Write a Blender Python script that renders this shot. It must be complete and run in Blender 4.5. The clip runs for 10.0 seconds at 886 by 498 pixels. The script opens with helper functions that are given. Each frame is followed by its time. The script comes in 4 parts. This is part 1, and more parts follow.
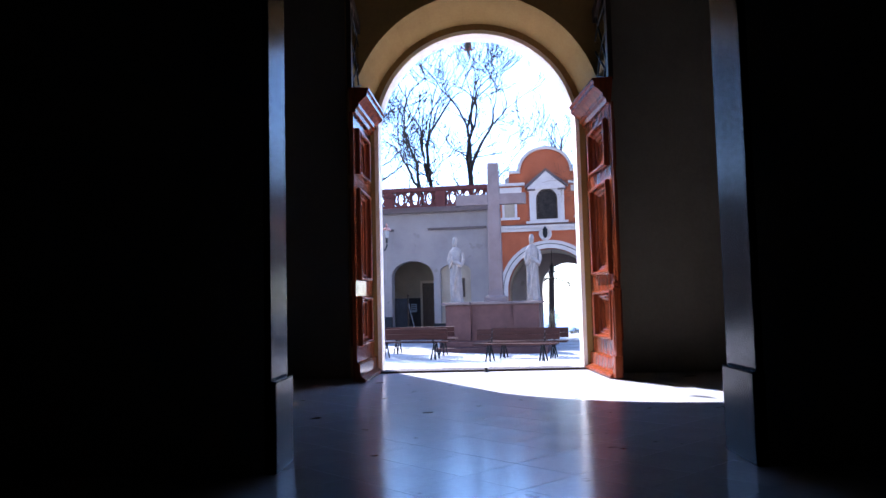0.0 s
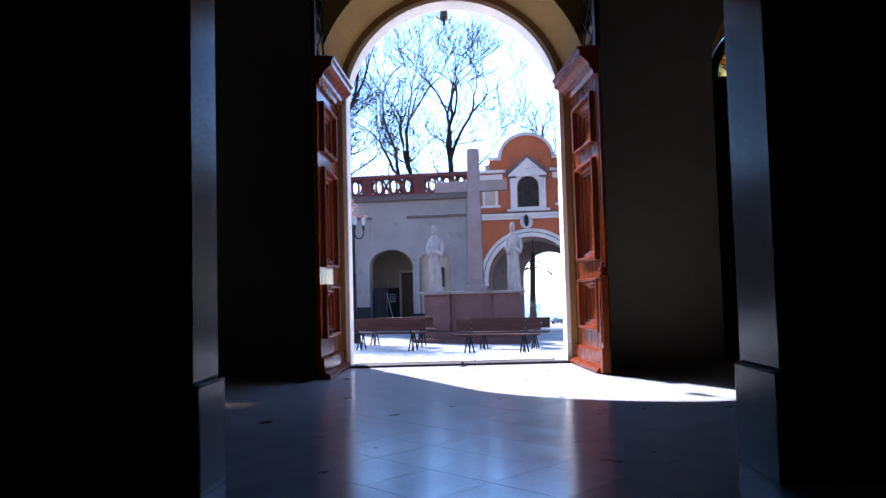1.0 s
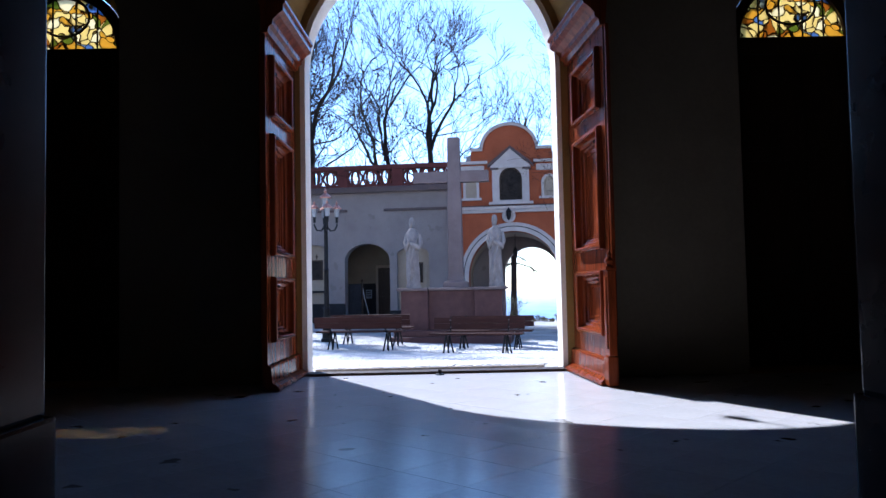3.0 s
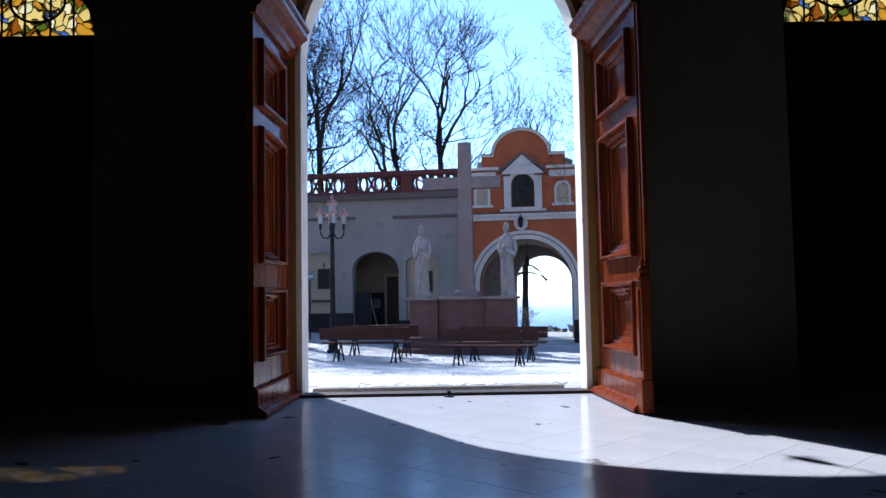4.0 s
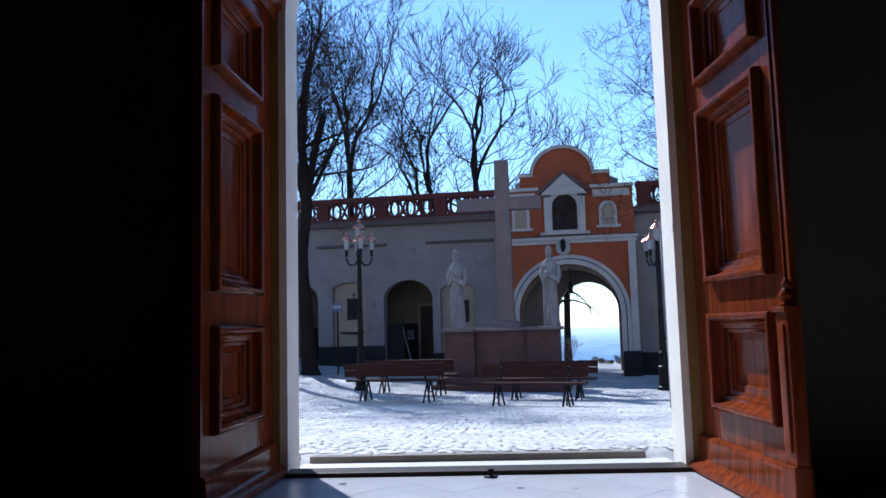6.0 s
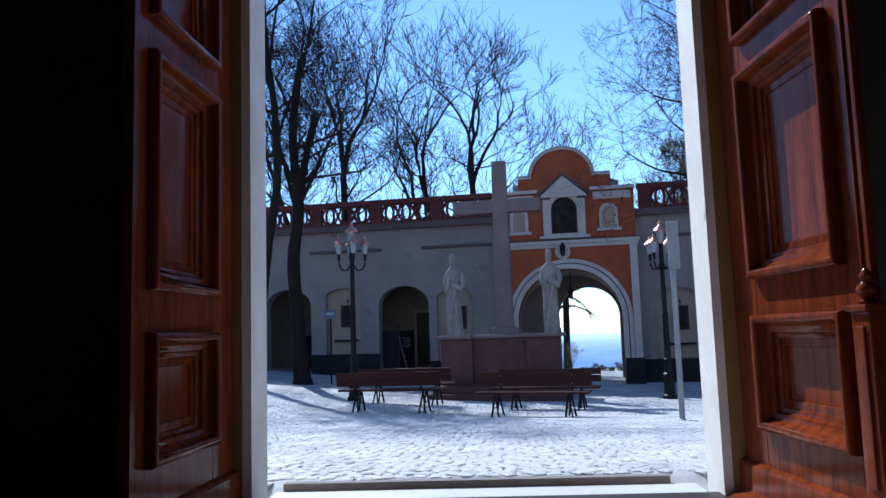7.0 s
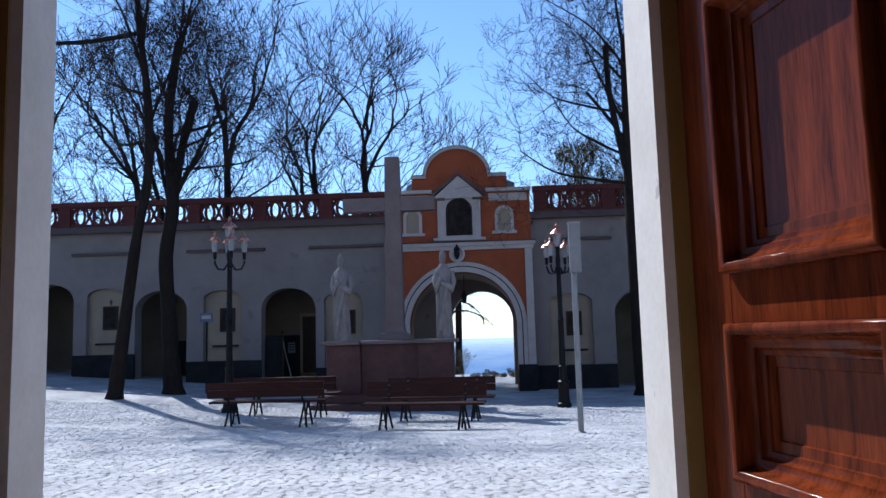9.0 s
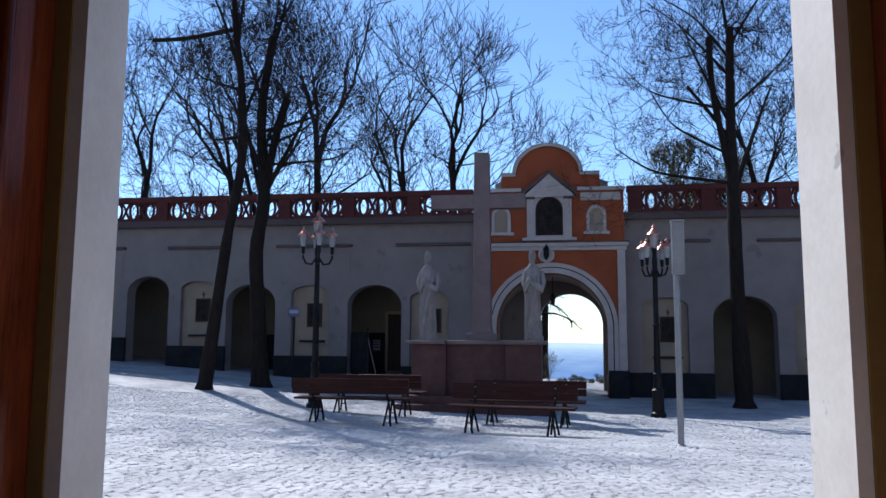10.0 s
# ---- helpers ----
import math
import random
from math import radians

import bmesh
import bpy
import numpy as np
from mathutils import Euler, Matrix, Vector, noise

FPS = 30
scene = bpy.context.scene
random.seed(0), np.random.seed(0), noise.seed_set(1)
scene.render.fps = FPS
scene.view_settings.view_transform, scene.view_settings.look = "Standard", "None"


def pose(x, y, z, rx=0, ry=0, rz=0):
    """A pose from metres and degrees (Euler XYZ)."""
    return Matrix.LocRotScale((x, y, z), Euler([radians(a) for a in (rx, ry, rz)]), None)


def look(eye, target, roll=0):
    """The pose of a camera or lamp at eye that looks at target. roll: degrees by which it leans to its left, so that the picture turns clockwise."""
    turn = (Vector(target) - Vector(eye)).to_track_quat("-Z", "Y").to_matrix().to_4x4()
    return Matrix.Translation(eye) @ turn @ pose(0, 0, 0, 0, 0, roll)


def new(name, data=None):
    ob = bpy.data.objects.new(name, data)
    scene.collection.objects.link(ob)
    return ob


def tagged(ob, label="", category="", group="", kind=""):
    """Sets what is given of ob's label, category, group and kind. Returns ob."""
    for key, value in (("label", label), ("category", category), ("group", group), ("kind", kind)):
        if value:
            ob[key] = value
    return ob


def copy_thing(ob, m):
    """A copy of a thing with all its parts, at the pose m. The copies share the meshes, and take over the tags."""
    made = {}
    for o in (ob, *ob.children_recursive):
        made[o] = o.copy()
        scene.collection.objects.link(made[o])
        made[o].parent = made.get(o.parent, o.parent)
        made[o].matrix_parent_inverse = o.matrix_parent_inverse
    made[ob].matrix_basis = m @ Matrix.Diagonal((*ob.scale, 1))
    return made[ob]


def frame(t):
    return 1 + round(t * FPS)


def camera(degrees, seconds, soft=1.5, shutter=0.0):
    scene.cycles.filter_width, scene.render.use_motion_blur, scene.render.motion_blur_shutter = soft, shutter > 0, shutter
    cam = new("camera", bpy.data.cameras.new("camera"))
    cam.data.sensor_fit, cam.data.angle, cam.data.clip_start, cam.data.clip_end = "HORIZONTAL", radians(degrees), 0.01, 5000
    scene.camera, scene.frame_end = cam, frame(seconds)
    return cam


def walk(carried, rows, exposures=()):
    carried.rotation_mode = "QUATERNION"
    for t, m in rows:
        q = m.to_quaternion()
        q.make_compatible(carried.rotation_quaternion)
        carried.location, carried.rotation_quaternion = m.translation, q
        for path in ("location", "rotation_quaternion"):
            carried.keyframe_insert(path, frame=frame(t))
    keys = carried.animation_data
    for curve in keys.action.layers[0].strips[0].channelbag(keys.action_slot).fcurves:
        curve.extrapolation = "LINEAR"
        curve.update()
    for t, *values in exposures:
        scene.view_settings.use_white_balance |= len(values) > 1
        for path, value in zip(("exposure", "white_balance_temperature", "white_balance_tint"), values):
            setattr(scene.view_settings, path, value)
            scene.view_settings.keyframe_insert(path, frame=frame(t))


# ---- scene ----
PATH = [
    (0, (1.368, -10.226, 0.91), (1.01, -8.263, 1.046), -1.4),
    (0.5, (1.371, -9.842, 0.902), (1.033, -7.875, 1.024), -1.7),
    (1, (1.329, -9.48, 0.892), (1.018, -7.508, 1.001), -1.5),
    (1.5, (1.266, -9.103, 0.879), (0.981, -7.126, 0.98), -1.2),
    (2, (1.2, -8.761, 0.863), (0.938, -6.781, 0.96), -1.3),
    (2.5, (1.187, -8.435, 0.867), (0.93, -6.454, 0.963), -1.2),
    (4, (1.061, -7.315, 0.9), (0.776, -5.339, 1.022), -1.0),
    (4.5, (1.012, -6.869, 0.929), (0.699, -4.899, 1.069), -1.1),
    (5, (0.942, -6.397, 0.958), (0.6, -4.432, 1.116), -1.2),
    (5.5, (0.856, -5.882, 0.964), (0.484, -3.925, 1.145), -1.4),
    (7, (0.664, -4.621, 0.954), (0.296, -2.667, 1.171), -1.8),
    (7.5, (0.615, -4.309, 0.952), (0.351, -2.339, 1.167), -1.9),
    (8, (0.653, -3.974, 0.972), (0.495, -1.992, 1.183), -2.2),
    (8.5, (0.601, -3.714, 0.994), (0.533, -1.726, 1.205), -2.2),
    (9, (0.558, -3.384, 0.985), (0.466, -1.398, 1.205), -1.6),
    (9.5, (0.494, -3.096, 0.966), (0.29, -1.119, 1.195), -0.9),
    (10, (0.402, -2.862, 0.955), (0.091, -0.900, 1.182), 0.3),
]
cam = camera(60.0, 10.0)
walk(cam, [(t, look(eye, target, roll)) for t, eye, target, roll in PATH],
     [(0, 2.3, 5380, 20), (1, 1.95, 5320, 19), (2.5, 1.45, 5320, 16), (4, 1.0, 5330, 12), (5.5, 0.6, 5300, 11), (7, 0.40, 5120, 9), (8.5, 0.25, 5300, 11), (10, 0.14, 5550, 13)])

# ---- world and sun ----
SUN_TURN, SUN_UP = radians(-36.5), radians(47.2)          # the sun stands beyond the gate, to its left
sun_dir = Vector((math.sin(SUN_TURN) * math.cos(SUN_UP), math.cos(SUN_TURN) * math.cos(SUN_UP), math.sin(SUN_UP)))
world = bpy.data.worlds.new("sky")
scene.world = world
world.use_nodes = True
nt = world.node_tree
sky = nt.nodes.new("ShaderNodeTexSky")
sky.sky_type, sky.sun_disc, sky.sun_elevation, sky.sun_rotation = "NISHITA", False, SUN_UP, SUN_TURN
sky.air_density, sky.dust_density, sky.ozone_density = 1.0, 0.0, 3.0
nt.links.new(sky.outputs[0], nt.nodes["Background"].inputs[0])
nt.nodes["Background"].inputs[1].default_value = 0.15
lamp = bpy.data.lights.new("sun", "SUN")
lamp.energy, lamp.angle, lamp.color = 5.0, radians(0.55), (1.0, 0.95, 0.87)
new("sun", lamp).matrix_world = look(sun_dir * 60, (0, 0, 0))

# ---- helpers for building ----
CH = Matrix.Rotation(radians(8), 4, "Z")               # the church is turned a little against the courtyard


def ground_z(x, y):
    """Height of the courtyard: it falls from the church door and climbs to the left at the back."""
    z = -0.14 - 0.76 * min(max((y - 1.0) / 11.0, 0), 1) - 0.09 * min(max((y - 12) / 5, 0), 1)
    k = min(max((y - 4) / 14, 0), 1)
    left = 0.5 * (math.sqrt((x + 2.5) ** 2 + 4) - (x + 2.5))
    z += 0.075 * k * left
    ly = y * math.cos(radians(8)) - x * math.sin(radians(8))
    z += 0.095 * min(max((ly - 0.66) / 0.1, 0), 1) * (1 - min(max((ly - 0.8) / 4.8, 0), 1))
    if y > 34:
        z -= 49 * min((y - 34) / 260, 1) ** 0.8
    return z


def part(name, bm, material, parent=None, label="", smooth=False, m=None):
    """Link a bmesh as one mesh object under a thing or a part."""
    bmesh.ops.recalc_face_normals(bm, faces=bm.faces)
    me = bpy.data.meshes.new(name)
    bm.to_mesh(me)
    bm.free()
    me.materials.append(material)
    if smooth:
        me.polygons.foreach_set("use_smooth", [True] * len(me.polygons))
        me.set_sharp_from_angle(angle=radians(40))
    ob = new(name, me)
    if parent is not None:
        ob.parent = parent
    if m is not None:
        ob.matrix_local = m
    if label:
        ob["label"] = label
    return ob


def thing(name, label, category, m=None, group=""):
    ob = new(name)
    ob.empty_display_size = 0.1
    if m is not None:
        ob.matrix_world = m
    return tagged(ob, label, category, group)


def box(bm, x0, x1, y0, y1, z0, z1, bevel=0.0):
    r = bmesh.ops.create_cube(bm, size=1)
    for v in r["verts"]:
        v.co = ((x0 + x1) / 2 + v.co.x * (x1 - x0), (y0 + y1) / 2 + v.co.y * (y1 - y0), (z0 + z1) / 2 + v.co.z * (z1 - z0))
    if bevel:
        es = list({e for v in r["verts"] for e in v.link_edges})
        bmesh.ops.bevel(bm, geom=es, offset=bevel, segments=2, profile=0.7, affect="EDGES")
    return bm


def boxed(*args, bevel=0.0):
    return box(bmesh.new(), *args, bevel=bevel)


def prism(bm, pts, y0, y1):
    """A solid from an outline in x and z, between two values of y."""
    a = [bm.verts.new((x, y0, z)) for x, z in pts]
    b = [bm.verts.new((x, y1, z)) for x, z in pts]
    n = len(pts)
    bm.faces.new(a)
    bm.faces.new(b[::-1])
    for i in range(n):
        bm.faces.new((a[i], b[i], b[(i + 1) % n], a[(i + 1) % n]))
    return bm


def lathe(bm, profile, segs=16, at=(0, 0, 0)):
    """A turned solid from (radius, height) pairs."""
    rings = []
    for r, z in profile:
        rings.append([bm.verts.new((at[0] + r * math.cos(2 * math.pi * i / segs), at[1] + r * math.sin(2 * math.pi * i / segs), at[2] + z)) for i in range(segs)])
    for a, b in zip(rings, rings[1:]):
        for i in range(segs):
            bm.faces.new((a[i], a[(i + 1) % segs], b[(i + 1) % segs], b[i]))
    bm.faces.new(rings[0][::-1])
    bm.faces.new(rings[-1])
    return bm


def tube(bm, pts, radii, n=6, closed=False):
    """A tube along points; radii is one number or one for each point."""
    pts = [Vector(p) for p in pts]
    if not hasattr(radii, "__len__"):
        radii = [radii] * len(pts)
    rings = []
    for i, p in enumerate(pts):
        if closed:
            d = pts[(i + 1) % len(pts)] - pts[i - 1]
        else:
            d = pts[min(i + 1, len(pts) - 1)] - pts[max(i - 1, 0)]
        d.normalize()
        u = d.cross(Vector((0, 1, 0)) if abs(d.y) < 0.9 else Vector((1, 0, 0))).normalized()
        w = d.cross(u)
        rings.append([bm.verts.new(p + radii[i] * (u * math.cos(2 * math.pi * k / n) + w * math.sin(2 * math.pi * k / n))) for k in range(n)])
    pairs = list(zip(rings, rings[1:])) + ([(rings[-1], rings[0])] if closed else [])
    for a, b in pairs:
        for k in range(n):
            bm.faces.new((a[k], a[(k + 1) % n], b[(k + 1) % n], b[k]))
    if not closed:
        bm.faces.new(rings[0][::-1])
        bm.faces.new(rings[-1])
    return bm


def arc(cx, half, spring, rise, n=20):
    return [(cx - half * math.cos(math.pi * i / n), spring + rise * math.sin(math.pi * i / n)) for i in range(n + 1)]


def arch_wall(bm, x0, x1, zb, zt, yf, yb, openings, n=20):
    """A wall with arched openings through it: (centre, half width at yf, at yb, spring, rise at yf, at yb, bottom)."""
    def face(pts, y):
        bm.faces.new([bm.verts.new((x, y, z)) for x, z in pts])
    for y, side in ((yf, 1), (yb, 2)):
        x = x0
        for o in openings:
            half, rise = o[side], o[3 + side]
            if o[0] - half > x:
                face([(x, zb), (o[0] - half, zb), (o[0] - half, zt), (x, zt)], y)
            a = arc(o[0], half, o[3], rise, n)
            for p, q in zip(a, a[1:]):
                face([p, q, (q[0], zt), (p[0], zt)], y)
            if o[6] > zb:
                face([(o[0] - half, zb), (o[0] + half, zb), (o[0] + half, o[6]), (o[0] - half, o[6])], y)
            x = o[0] + half
        face([(x, zb), (x1, zb), (x1, zt), (x, zt)], y)
    for o in openings:
        f = [(o[0] - o[1], o[6])] + arc(o[0], o[1], o[3], o[4], n) + [(o[0] + o[1], o[6])]
        b = [(o[0] - o[2], o[6])] + arc(o[0], o[2], o[3], o[5], n) + [(o[0] + o[2], o[6])]
        m = len(f)
        for i in range(m if o[6] > zb else m - 1):
            j = (i + 1) % m
            bm.faces.new([bm.verts.new((x, y, z)) for (x, z), y in ((f[i], yf), (f[j], yf), (b[j], yb), (b[i], yb))])
    for a, b in (((x0, zt), (x1, zt)), ((x0, zb), (x0, zt)), ((x1, zb), (x1, zt))):
        bm.faces.new([bm.verts.new(c) for c in ((a[0], yf, a[1]), (b[0], yf, b[1]), (b[0], yb, b[1]), (a[0], yb, a[1]))])
    bmesh.ops.remove_doubles(bm, verts=bm.verts, dist=0.0005)
    return bm


def arch_frame(bm, cx, half, spring, rise, bottom, w, y0, y1, n=20):
    """A moulding of width w round an arched opening, standing on both feet."""
    i = [(cx - half, bottom)] + arc(cx, half, spring, rise, n) + [(cx + half, bottom)]
    o = [(cx - half - w, bottom)] + arc(cx, half + w, spring, rise + w, n) + [(cx + half + w, bottom)]
    for k in range(len(i) - 1):
        q = (i[k], i[k + 1], o[k + 1], o[k])
        f = [bm.verts.new((x, y0, z)) for x, z in q]
        b = [bm.verts.new((x, y1, z)) for x, z in q]
        bm.faces.new(f), bm.faces.new(b[::-1])
        bm.faces.new((f[0], b[0], b[1], f[1])), bm.faces.new((f[2], b[2], b[3], f[3]))
        if k == 0:
            bm.faces.new((f[0], f[3], b[3], b[0]))
        if k == len(i) - 2:
            bm.faces.new((f[1], f[2], b[2], b[1]))
    bmesh.ops.remove_doubles(bm, verts=bm.verts, dist=0.0004)
    return bm


def arch_plate(bm, cx, half, spring, rise, bottom, y0, y1):
    return prism(bm, [(cx - half, bottom)] + arc(cx, half, spring, rise, 16) + [(cx + half, bottom)], y0, y1)


# ---- materials ----
def material(name, dark, light, rough=0.7, scale=6.0, fine=60.0, bump=0.15, metal=0.0, stretch=(1, 1, 1), gloss=0.0, spec=0.5, per_object=0.0, dist=0.01):
    """Two scales of noise between two colours, with relief, dull and worn patches."""
    m = bpy.data.materials.new(name)
    m.use_nodes = True
    t = m.node_tree
    n, l = t.nodes, t.links
    b = n["Principled BSDF"]
    co = n.new("ShaderNodeTexCoord")
    mp = n.new("ShaderNodeMapping")
    mp.inputs["Scale"].default_value = stretch
    l.new(co.outputs["Object"], mp.inputs[0])
    big, small = n.new("ShaderNodeTexNoise"), n.new("ShaderNodeTexNoise")
    big.inputs["Scale"].default_value, small.inputs["Scale"].default_value = scale, fine
    big.inputs["Detail"].default_value, small.inputs["Detail"].default_value = 6, 5
    big.inputs["Roughness"].default_value = 0.65
    l.new(mp.outputs[0], big.inputs["Vector"]), l.new(mp.outputs[0], small.inputs["Vector"])
    mix = n.new("ShaderNodeMath")
    mix.operation = "MULTIPLY_ADD"
    l.new(small.outputs[0], mix.inputs[0])
    mix.inputs[1].default_value = 0.4
    l.new(big.outputs[0], mix.inputs[2])
    r = n.new("ShaderNodeMapRange")
    r.inputs[1].default_value, r.inputs[2].default_value = 0.42, 0.98
    l.new(mix.outputs[0], r.inputs[0])
    fac = r.outputs[0]
    if per_object:
        info = n.new("ShaderNodeObjectInfo")
        add = n.new("ShaderNodeMath")
        add.operation = "MULTIPLY_ADD"
        l.new(info.outputs["Random"], add.inputs[0])
        add.inputs[1].default_value = per_object
        l.new(fac, add.inputs[2])
        fac = add.outputs[0]
    ramp = n.new("ShaderNodeValToRGB")
    ramp.color_ramp.elements[0].color, ramp.color_ramp.elements[1].color = (*dark, 1), (*light, 1)
    l.new(fac, ramp.inputs[0])
    l.new(ramp.outputs[0], b.inputs["Base Color"])
    rr = n.new("ShaderNodeMapRange")
    rr.inputs[3].default_value, rr.inputs[4].default_value = rough + 0.1, max(rough - 0.12, 0.03)
    l.new(big.outputs[0], rr.inputs[0])
    l.new(rr.outputs[0], b.inputs["Roughness"])
    b.inputs["Metallic"].default_value = metal
    b.inputs["Specular IOR Level"].default_value = spec
    if gloss:
        b.inputs["Coat Weight"].default_value, b.inputs["Coat Roughness"].default_value = gloss, 0.12
    bp = n.new("ShaderNodeBump")
    bp.inputs["Strength"].default_value, bp.inputs["Distance"].default_value = bump, dist
    l.new(mix.outputs[0], bp.inputs["Height"])
    l.new(bp.outputs[0], b.inputs["Normal"])
    return m


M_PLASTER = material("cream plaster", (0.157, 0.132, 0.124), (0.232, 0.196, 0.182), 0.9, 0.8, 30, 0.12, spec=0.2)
M_NICHE = material("ochre plaster", (0.215, 0.165, 0.118), (0.285, 0.225, 0.165), 0.9, 1.5, 30, 0.12)
M_ORANGE = material("orange plaster", (0.195, 0.048, 0.019), (0.275, 0.071, 0.028), 0.85, 1.1, 30, 0.12, spec=0.2)
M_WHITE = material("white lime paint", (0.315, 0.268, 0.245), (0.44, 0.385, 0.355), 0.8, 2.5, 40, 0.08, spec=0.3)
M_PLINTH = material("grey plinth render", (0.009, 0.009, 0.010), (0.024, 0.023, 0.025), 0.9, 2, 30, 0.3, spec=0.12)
M_RED = material("brick red paint", (0.058, 0.017, 0.016), (0.10, 0.028, 0.024), 0.8, 3, 40, 0.15, spec=0.2)
M_EAVE = material("dark red tin", (0.03, 0.014, 0.014), (0.055, 0.025, 0.023), 0.5, 2, 30, 0.1)
M_TIN = material("grey roofing tin", (0.12, 0.12, 0.13), (0.2, 0.2, 0.21), 0.45, 2, 20, 0.1, 0.6)
M_GRANITE = material("red-brown granite", (0.055, 0.026, 0.025), (0.105, 0.052, 0.048), 0.75, 3, 90, 0.15, spec=0.2)
M_CROSS = material("grey-pink granite", (0.105, 0.076, 0.074), (0.165, 0.125, 0.12), 0.75, 2, 90, 0.12, spec=0.25)
M_STATUE = material("weathered sandstone", (0.15, 0.13, 0.122), (0.28, 0.245, 0.23), 0.85, 4, 60, 0.2, spec=0.2)
M_COBBLE = material("granite setts", (0.215, 0.21, 0.206), (0.54, 0.52, 0.50), 0.8, 1.1, 20, 0.7, dist=0.02, per_object=0.25)
# wide mottling of the far setts also stands for soft twig shadows
M_GROUND = material("worn setts with twig shade far off", (0.16, 0.156, 0.152), (0.46, 0.445, 0.43), 0.8, 0.9, 9, 0.9, dist=0.03)
M_SLAB = material("worn stone slab", (0.38, 0.36, 0.33), (0.52, 0.50, 0.46), 0.6, 2, 40, 0.15)
M_TILE = material("polished stone tile", (0.375, 0.368, 0.385), (0.51, 0.50, 0.515), 0.19, 1.6, 25, 0.05, per_object=0.06)
M_GROUT = material("mortar joint", (0.15, 0.145, 0.14), (0.25, 0.24, 0.23), 0.8, 4, 60, 0.2)
M_WOOD = material("varnished mahogany", (0.040, 0.0083, 0.003), (0.255, 0.051, 0.0148), 0.11, 2.2, 14, 0.03, stretch=(7, 7, 0.7), spec=0.06)
M_OCHRE = material("yellow ochre wall", (0.23, 0.13, 0.036), (0.315, 0.19, 0.06), 0.85, 1.3, 30, 0.12, spec=0.2)
M_FRAME = material("cream stone frame", (0.69, 0.61, 0.515), (0.87, 0.79, 0.69), 0.75, 2.5, 35, 0.15)
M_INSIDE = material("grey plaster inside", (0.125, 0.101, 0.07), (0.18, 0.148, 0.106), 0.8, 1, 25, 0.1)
M_JAMB = material("dark marble", (0.004, 0.004, 0.005), (0.010, 0.010, 0.012), 0.22, 2, 12, 0.04, spec=0.055)
M_DARKWOOD = material("dark oak", (0.02, 0.012, 0.008), (0.045, 0.026, 0.016), 0.5, 3, 20, 0.15, stretch=(6, 6, 0.8), spec=0.15)
M_BENCH = material("brown bench paint", (0.022, 0.009, 0.0075), (0.052, 0.02, 0.016), 0.6, 4, 50, 0.2, stretch=(0.6, 6, 6), spec=0.08)
M_IRON = material("black iron", (0.006, 0.006, 0.0065), (0.016, 0.015, 0.015), 0.45, 6, 60, 0.1, spec=0.1)
M_COPPER = material("copper lantern roof", (0.36, 0.15, 0.10), (0.62, 0.29, 0.20), 0.3, 8, 60, 0.06, 0.9)
M_STEEL = material("galvanised steel", (0.17, 0.17, 0.175), (0.25, 0.25, 0.255), 0.5, 5, 60, 0.06, 0.3)
M_BARK = material("bark", (0.009, 0.007, 0.006), (0.026, 0.02, 0.017), 0.95, 5, 40, 0.5, stretch=(3, 3, 0.6), spec=0.08)
M_TWIG = material("twigs", (0.011, 0.008, 0.008), (0.026, 0.019, 0.018), 0.9, 5, 40, 0.1, spec=0.08)
M_PAINTING = material("dark oil painting", (0.004, 0.005, 0.006), (0.042, 0.032, 0.026), 0.7, 4.5, 25, 0.05, spec=0.05)
M_SIGN = material("grey sign enamel", (0.115, 0.12, 0.135), (0.175, 0.185, 0.20), 0.4, 6, 60, 0.03)
M_BLUE = material("blue sign enamel", (0.035, 0.045, 0.11), (0.05, 0.065, 0.15), 0.4, 6, 60, 0.03)
M_BRUSH = material("bare scrub", (0.07, 0.06, 0.04), (0.13, 0.12, 0.07), 0.95, 2, 30, 0.3)
M_MILK = material("milk glass", (0.20, 0.20, 0.21), (0.28, 0.28, 0.29), 0.25, 6, 40, 0.02)
# grey-brown here is the riser's shade, put into the stone colour
M_GREY = material("worn riser stone with shade", (0.12, 0.10, 0.085), (0.19, 0.165, 0.145), 0.85, 3, 40, 0.3)
M_BUD = material("olive spring buds", (0.10, 0.09, 0.03), (0.20, 0.17, 0.07), 0.8, 3, 40, 0.1)


def scuffed(m, scale, limit, colour):
    """Scattered dark scuffs and chips over a material."""
    t = m.node_tree
    n, l = t.nodes, t.links
    b = n["Principled BSDF"]
    old = b.inputs["Base Color"].links[0].from_socket
    co, noi, over, mix = n.new("ShaderNodeTexCoord"), n.new("ShaderNodeTexNoise"), n.new("ShaderNodeMapRange"), n.new("ShaderNodeMixRGB")
    geo = n.new("ShaderNodeNewGeometry")
    l.new(geo.outputs["Position"], noi.inputs["Vector"])
    noi.inputs["Scale"].default_value, noi.inputs["Detail"].default_value = scale, 3
    over.inputs[1].default_value, over.inputs[2].default_value, over.inputs[4].default_value = limit, limit + 0.025, 0.75
    l.new(noi.outputs[0], over.inputs[0]), l.new(over.outputs[0], mix.inputs[0])
    l.new(old, mix.inputs[1])
    mix.inputs[2].default_value = (*colour, 1)
    l.new(mix.outputs[0], b.inputs["Base Color"])


scuffed(M_TILE, 3.4, 0.672, (0.07, 0.065, 0.06))
scuffed(M_PLASTER, 1.7, 0.68, (0.15, 0.13, 0.115))
scuffed(M_FRAME, 5.0, 0.70, (0.42, 0.37, 0.31))


